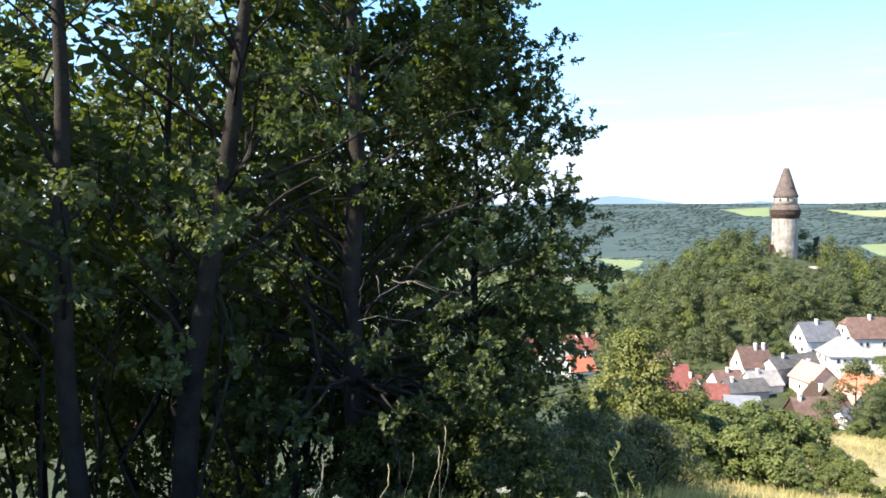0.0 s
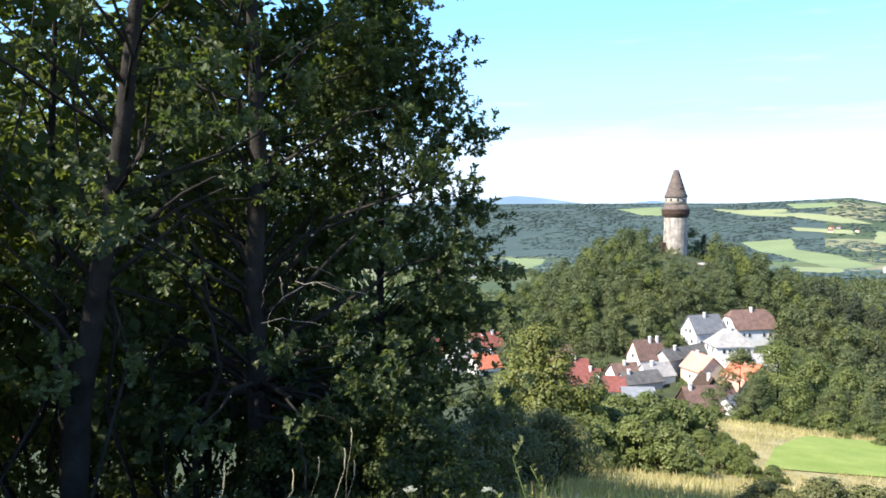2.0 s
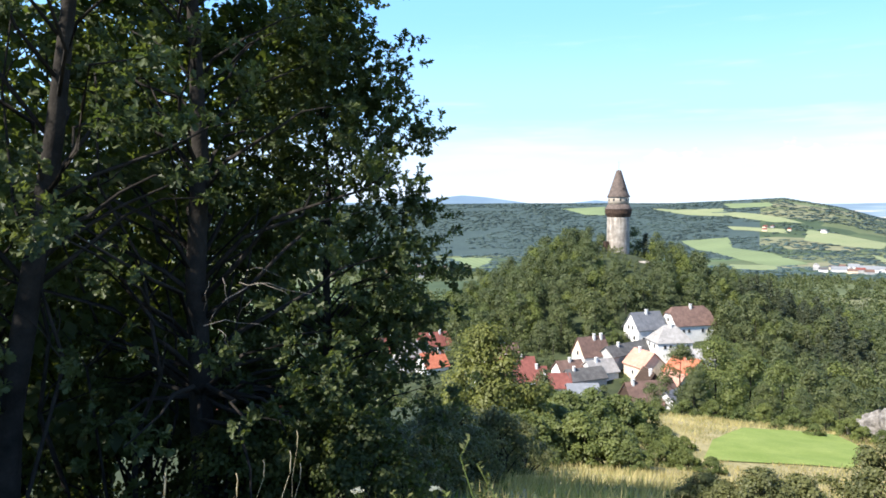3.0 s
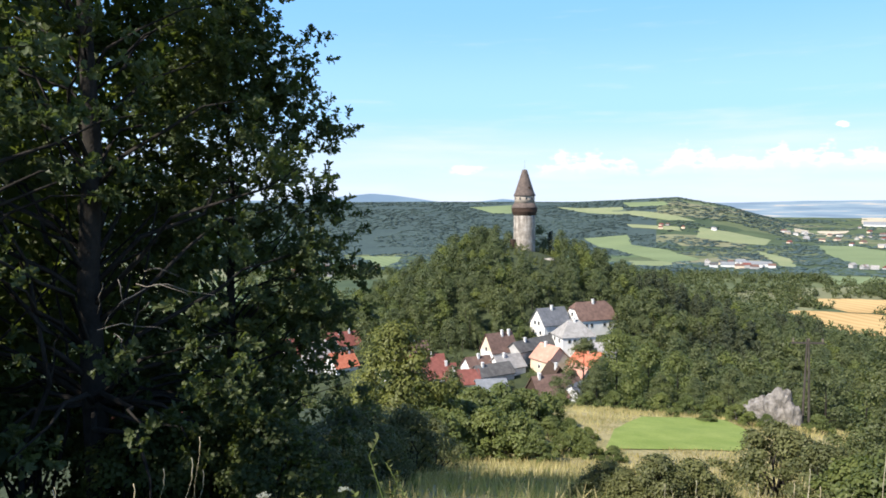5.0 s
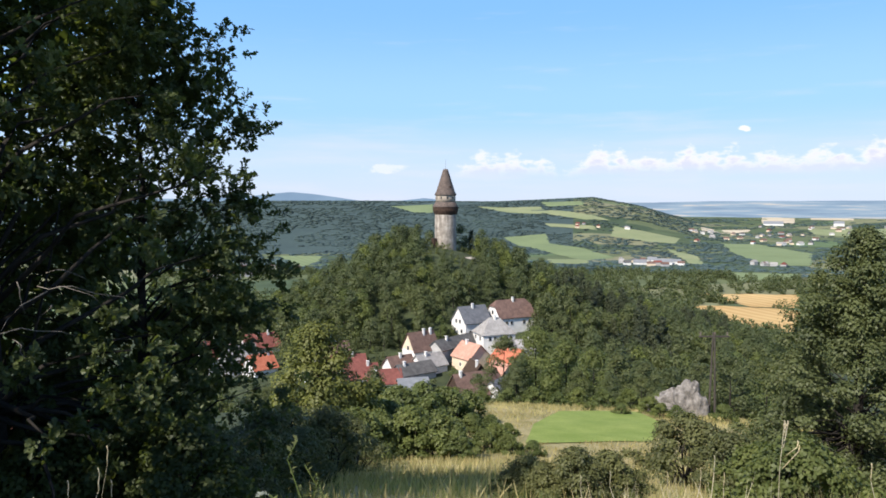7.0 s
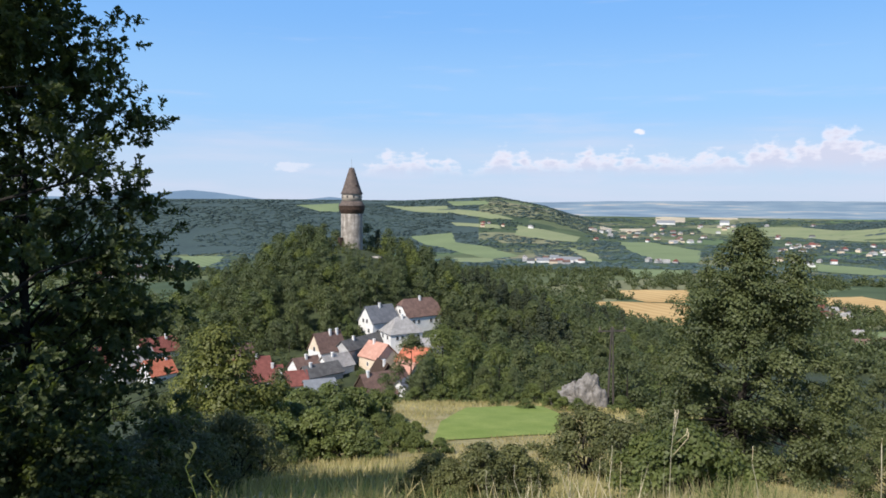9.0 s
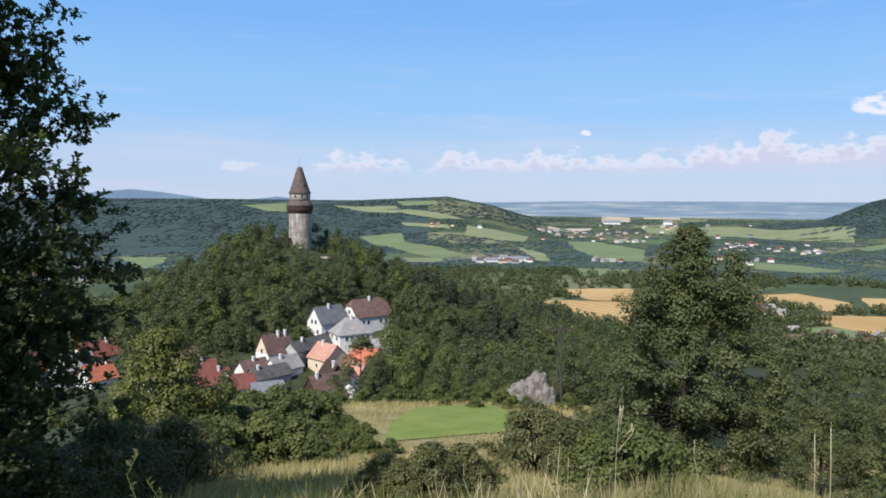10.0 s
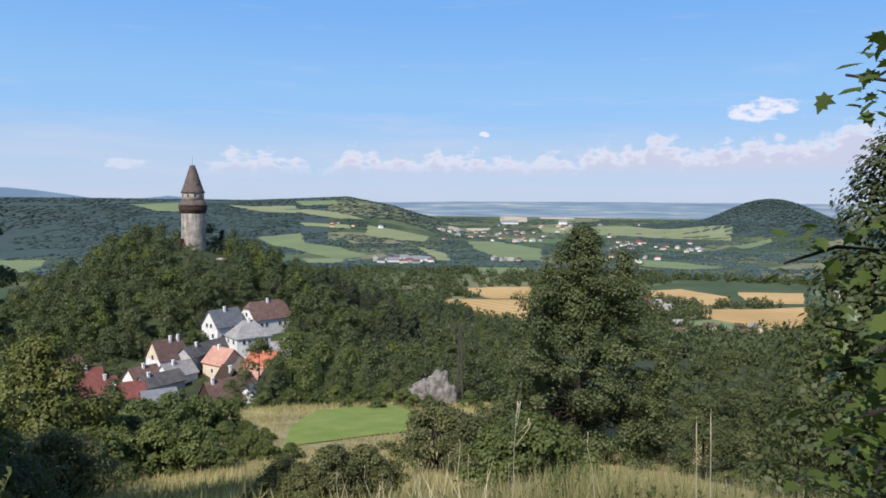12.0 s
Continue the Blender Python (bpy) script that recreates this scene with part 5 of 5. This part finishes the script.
def build_pole():
    e = new("utility_pole")
    tagged(e, "twin-leg wooden power pole with crossarm", "utility pole")
    for s, h in ((-0.2, 9.4), (0.2, 9.2)):
        bm = bmesh.new()
        lathe(bm, [(0.125, -0.5), (0.12, 2), (0.085, h)], 10)
        for v in bm.verts:
            v.co.x += s * (1.6 - 0.13 * max(0, v.co.z))
        part("leg", bm, POLEWOOD, e)
    bm = bmesh.new()
    box(bm, 0, 0, 8.95, 3.2, 0.14, 0.16, 0.15)
    arm = part("crossarm", bm, POLEWOOD, e)
    for k in (-1.4, 0.1, 1.4):
        bm = bmesh.new()
        lathe(bm, [(0.05, 9.0), (0.09, 9.15), (0.06, 9.25), (0.09, 9.32), (0.04, 9.42)], 10, k, k * 0.15)
        part("insulator", bm, PORCELAIN, arm)
    x, y = polar(46.75, 80)
    e.matrix_basis = Matrix.Translation((x, y, height(x, y))) @ Matrix.Rotation(radians(-35), 4, "Z")


build_pole()


# ---- grasses ----
def grass(name, label, rng, n, az, d, length, width, mat, skip=None, lean=0.25, by_area=True, patchy=-0.35):
    a = np.radians(rng.uniform(az[0], az[1], n))
    r = np.sqrt(rng.uniform(d[0] ** 2, d[1] ** 2, n)) if by_area else rng.uniform(d[0], d[1], n)
    x, y = r * np.sin(a), r * np.cos(a)
    keep = np.array([noise.noise((u * 0.35, v * 0.35, 5)) > patchy and not (skip and skip(u, v)) for u, v in zip(x, y)])
    x, y = x[keep], y[keep]
    z = np.array([height(u, v) for u, v in zip(x, y)]) - 0.03
    k = len(x)
    way = np.stack([rng.normal(0, lean, k) + 0.08, rng.normal(0, lean, k), np.ones(k)], 1)
    nor = np.stack([rng.normal(size=k), rng.normal(size=k), np.zeros(k) + 0.05], 1)
    ln = length * rng.uniform(0.5, 1.3, k)
    me = leaves_mesh(name, np.stack([x, y, z], 1), way, nor, ln, np.full(k, width) * rng.uniform(0.7, 1.4, k), BLADE, mat)
    return tagged(new(name, me), label, "grass", kind="stuff")


def on_lawn(x, y):
    return inside(x, y, LAWN_EDGE)


rng = np.random.default_rng(9)
grass("dry_meadow_grass", "dry tan meadow grass on the slope", rng, 80000, (14, 66), (8, 84), 0.5, 0.035, DRY, on_lawn)
grass("meadow_tufts", "coarse dry tufts on the lower meadow", rng, 16000, (14, 58), (36, 86), 0.55, 0.09, DRY, on_lawn)
grass("green_meadow_grass", "green grass mixed into the dry meadow", rng, 16000, (12, 60), (8, 84), 0.4, 0.03, GREENBLADE, on_lawn)
grass("lawn_grass", "short mown lawn grass", rng, 26000, (30, 46), (46, 76), 0.09, 0.04, GREENBLADE, lambda x, y: not on_lawn(x, y))
grass("tall_brow_grass", "tall dry grass on the brow", rng, 42000, (17, 84), (4.4, 9.0), 0.42, 0.010, DRY, patchy=-0.15)
grass("pale_brow_stalks", "bleached leaning grass stalks on the brow", rng, 190, (38, 52), (4.6, 6.2), 0.62, 0.010, PALE, None, 0.34)
grass("green_brow_grass", "green grass on the brow", rng, 14000, (-40, 84), (3.2, 9.5), 0.45, 0.012, GREENBLADE, patchy=-0.6)


# ---- the maple beside the viewpoint ----
def build_maple():
    e = new("maple_tree")
    tagged(e, "maple with broad green leaves reaching into the view", "tree")
    rn, rg = random.Random(31), np.random.default_rng(31)
    fx, fy = polar(93, 4.6)
    foot = Vector((fx, fy, height(fx, fy)))
    verts, faces = [], []
    tube(verts, faces, [tuple(foot + Vector(p)) for p in ((0, 0, -0.5), (0.05, 0, 1.5), (0, 0.1, 3.2), (0.1, 0.1, 5.5), (0.2, 0, 7.5))], [0.13, 0.11, 0.09, 0.06, 0.03], 8)
    tips, axes_ = [], []
    ends = [(75.0, 3.4, 8.9), (76.6, 3.5, 8.5), (71.6, 3.6, -4.2), (74.4, 3.5, -8.5), (75.4, 3.4, -11.5), (77.2, 3.4, -6), (78.6, 3.2, -3), (77.5, 3.0, -10), (76.6, 3.0, -14.5),
            (74.6, 3.1, -17), (75.6, 3.0, -16), (77.4, 2.9, -14), (74.4, 3.0, -20.5), (76.3, 2.9, -20), (78, 2.8, -18), (79.5, 3.0, -12), (80, 2.9, -22)]
    for az, d, el in ends:
        x, y = polar(az, d)
        tip = Vector((x, y, EYE + d * math.tan(radians(el))))
        root = foot + Vector((0, 0.05, max(0.6, min(6.5, tip.z - foot.z - (0.05 if el > 5 else 0.3)))))
        path = limb_path(root, tuple(tip), rn, 0.06, 6)
        tube(verts, faces, path, [0.028 - 0.0037 * k for k in range(7)], 6)
        for t in np.linspace(0.72 if el > 5 else 0.4, 1.0, 30 if el > 5 else 52):
            k = min(5, int(t * 6))
            p = Vector(path[k]).lerp(Vector(path[k + 1]), t * 6 - k)
            tips.append(p + Vector((rn.uniform(-0.13, 0.13), rn.uniform(-0.13, 0.13), rn.uniform(-0.15, 0.13))))
            axes_.append((tip - root).normalized())
    mesh_part("trunk", sheet("trunk", verts, faces, [BARK]), e)
    P, A = np.array([tuple(p) for p in tips]), np.array([tuple(a) for a in axes_])
    k = len(P)
    way = A * 0.6 + rand_dirs(rg, k) * 0.9 - np.array([0, 0, 0.35])
    nor = np.array([0, 0, 1.0]) + rand_dirs(rg, k) * 0.5
    ln = 0.074 * rg.uniform(0.6, 1.3, k)
    mesh_part("crown", leaves_mesh("crown", P, way, nor, ln, ln, PALMATE, MAPLE), e)


build_maple()


# ---- weeds and stalks at the viewpoint ----
def stalk(label, az, d, h, lean, heads, mat=PALE, name="dry_stalk", head=0.05, r=0.006, foot=0.0, fat=0.025):
    """A bare stem with a few seed heads."""
    e = new(name)
    rn = random.Random(int(az * 100) + 7)
    verts, faces = [], []
    top = Vector((lean[0], lean[1], h))
    path = [tuple(top * (k / 5) + Vector((lean[0] * 0.2 * math.sin(k), 0, 0))) for k in range(6)]
    tube(verts, faces, path, [r * (1 - 0.12 * k) for k in range(6)], 5)
    mesh_part("stem", sheet("stem", verts, faces, [mat]), e)
    for i in range(heads):
        verts, faces = [], []
        a = rn.uniform(0, 6.3)
        p = Vector(path[-1]) - Vector((0, 0, 0.06 * i)) * (h / 1.2)
        q = p + Vector((math.cos(a) * 0.05, math.sin(a) * 0.05, 0.05)) * min(i, 1.5)
        tube(verts, faces, [tuple(p), tuple(q)], [r * 0.6, r * 0.6], 4)
        tube(verts, faces, [tuple(q), tuple(q + Vector((0, 0, head * 0.3))), tuple(q + Vector((0.005, 0, head * 0.7))), tuple(q + Vector((0, 0, head)))], [0.003, head * fat, head * fat * 0.8, 0.002], 6)
        mesh_part("seed_head", sheet("seed_head", verts, faces, [mat]), e)
    x, y = polar(az, d)
    e.matrix_basis = Matrix.Translation((x, y, height(x, y) - 0.02 + foot))
    return tagged(e, label, "weed", "stalks at the viewpoint")


def leafy_weed(label, az, d, h, seed, mat=SHRUB, leaf=0.06):
    e = new("leafy_weed")
    rg, rn = np.random.default_rng(seed), random.Random(seed)
    verts, faces, P, A = [], [], [], []
    for k in range(3):
        tip = Vector((rn.uniform(-0.12, 0.12), rn.uniform(-0.12, 0.12), h * rn.uniform(0.7, 1)))
        path = limb_path((0, 0, -0.05), tuple(tip), rn, 0.02, 6)
        tube(verts, faces, path, [0.006 - 0.0007 * i for i in range(7)], 5)
        for t in np.linspace(0.1, 1, 45):
            i = min(5, int(t * 6))
            P.append(tuple(Vector(path[i]).lerp(Vector(path[i + 1]), t * 6 - i)))
            A.append((rn.uniform(-1, 1), rn.uniform(-1, 1), rn.uniform(0, 0.9)))
    mesh_part("stem", sheet("stem", verts, faces, [GREENBLADE]), e)
    ln = leaf * rg.uniform(0.6, 1.3, len(P)) * (1.25 - 0.7 * np.array(P)[:, 2] / h)
    mesh_part("foliage", leaves_mesh("foliage", np.array(P), np.array(A), np.array([0, 0, 1.0]) + rand_dirs(rg, len(P)) * 0.5, ln, ln * 0.7, DIAMOND, mat), e)
    x, y = polar(az, d)
    e.matrix_basis = Matrix.Translation((x, y, height(x, y)))
    return tagged(e, label, "weed", "weeds at the viewpoint")


def umbel(az, d, h, seed):
    e = new("umbel_weed")
    rg, rn = np.random.default_rng(seed), random.Random(seed)
    verts, faces, P = [], [], []
    tip = Vector((rn.uniform(-0.1, 0.1), rn.uniform(-0.1, 0.1), h))
    tube(verts, faces, limb_path((0, 0, -0.05), tuple(tip * 0.88), rn, 0.02), [0.005, 0.005, 0.004, 0.003, 0.003], 5)
    for i in range(12):
        a, r = rn.uniform(0, 6.3), 0.03 * math.sqrt(rn.random())
        q = tip + Vector((math.cos(a) * r, math.sin(a) * r, -r * r * 4))
        tube(verts, faces, [tuple(tip * 0.88), tuple(q)], [0.0015, 0.001], 3)
        P += [tuple(q + Vector((rn.uniform(-0.012, 0.012), rn.uniform(-0.012, 0.012), 0.003))) for j in range(6)]
    mesh_part("stem", sheet("stem", verts, faces, [GREENBLADE]), e)
    k = len(P)
    ln = np.full(k, 0.014)
    mesh_part("flower_head", leaves_mesh("flower_head", np.array(P), rand_dirs(rg, k) * np.array([1, 1, 0.2]), np.array([0, 0, 1.0]) + rand_dirs(rg, k) * 0.4, ln, ln, DIAMOND, BLOSSOM), e)
    x, y = polar(az, d)
    e.matrix_basis = Matrix.Translation((x, y, height(x, y)))
    return tagged(e, "wild carrot with a flat white flower head", "weed", "weeds at the viewpoint")


stalk("tall pale stalk with dry seed heads", 51.2, 3.4, 0.95, (0.12, 0.0), 5, fat=0.12, head=0.028, r=0.0032)
rnd = random.Random(90)
for i in range(8):
    az = rnd.choice((rnd.uniform(40, 50), rnd.uniform(36, 60)))
    stalk("dry pale grass stalk on the brow", az, rnd.uniform(4.0, 5.6), rnd.uniform(0.45, 0.8), (rnd.uniform(-0.3, 0.3), rnd.uniform(-0.15, 0.15)), 1, r=0.004, head=0.1)
for az, h in ((66.4, 0.95), (67.4, 1.0)):
    stalk("bare pale stick standing in the grass", az, 4.2, h, (-0.05, 0.02), 1, r=0.006, head=0.03)
leafy_weed("tall leafy weed with a pointed top", 14.0, 3.4, 0.85, 5, SHRUB, 0.06)
for i, (az, d, h) in enumerate(((-21, 3.8, 0.55), (-19.4, 3.9, 0.6), (-20, 3.6, 0.5), (11, 3.7, 0.5), (5.5, 3.8, 0.5), (17, 3.9, 0.5), (8, 4.2, 0.6), (2, 4.0, 0.5), (-2, 3.9, 0.5), (-24, 4.2, 0.6))):
    leafy_weed("green leafy weed at the wood's edge", az, d, h, 20 + i, LIGHTLEAF if i % 2 else SHRUB, 0.07)
for i in range(16):
    leafy_weed("green leafy weed in the dry brow grass", rnd.uniform(38, 70), rnd.uniform(4.6, 6.4), rnd.uniform(0.35, 0.6), 60 + i, SHRUB if i % 3 else LIGHTLEAF, 0.05)
for i in range(12):
    umbel(rnd.uniform(-13, 12), rnd.uniform(3.2, 4.6), rnd.uniform(0.4, 0.62), 40 + i)
for i in range(7):
    stalk("thin pale grass stalk before the dark wood", rnd.uniform(-17, 4), rnd.uniform(3.3, 4.6), rnd.uniform(0.6, 0.85), (rnd.uniform(0.15, 0.55), rnd.uniform(-0.1, 0.1)), 1, r=0.0016, head=0.1)

grass("short_turf", "short trodden grass round the viewpoint", rng, 9000, (-180, 180), (0.5, 4.2), 0.1, 0.008, GREENBLADE, patchy=-0.7)
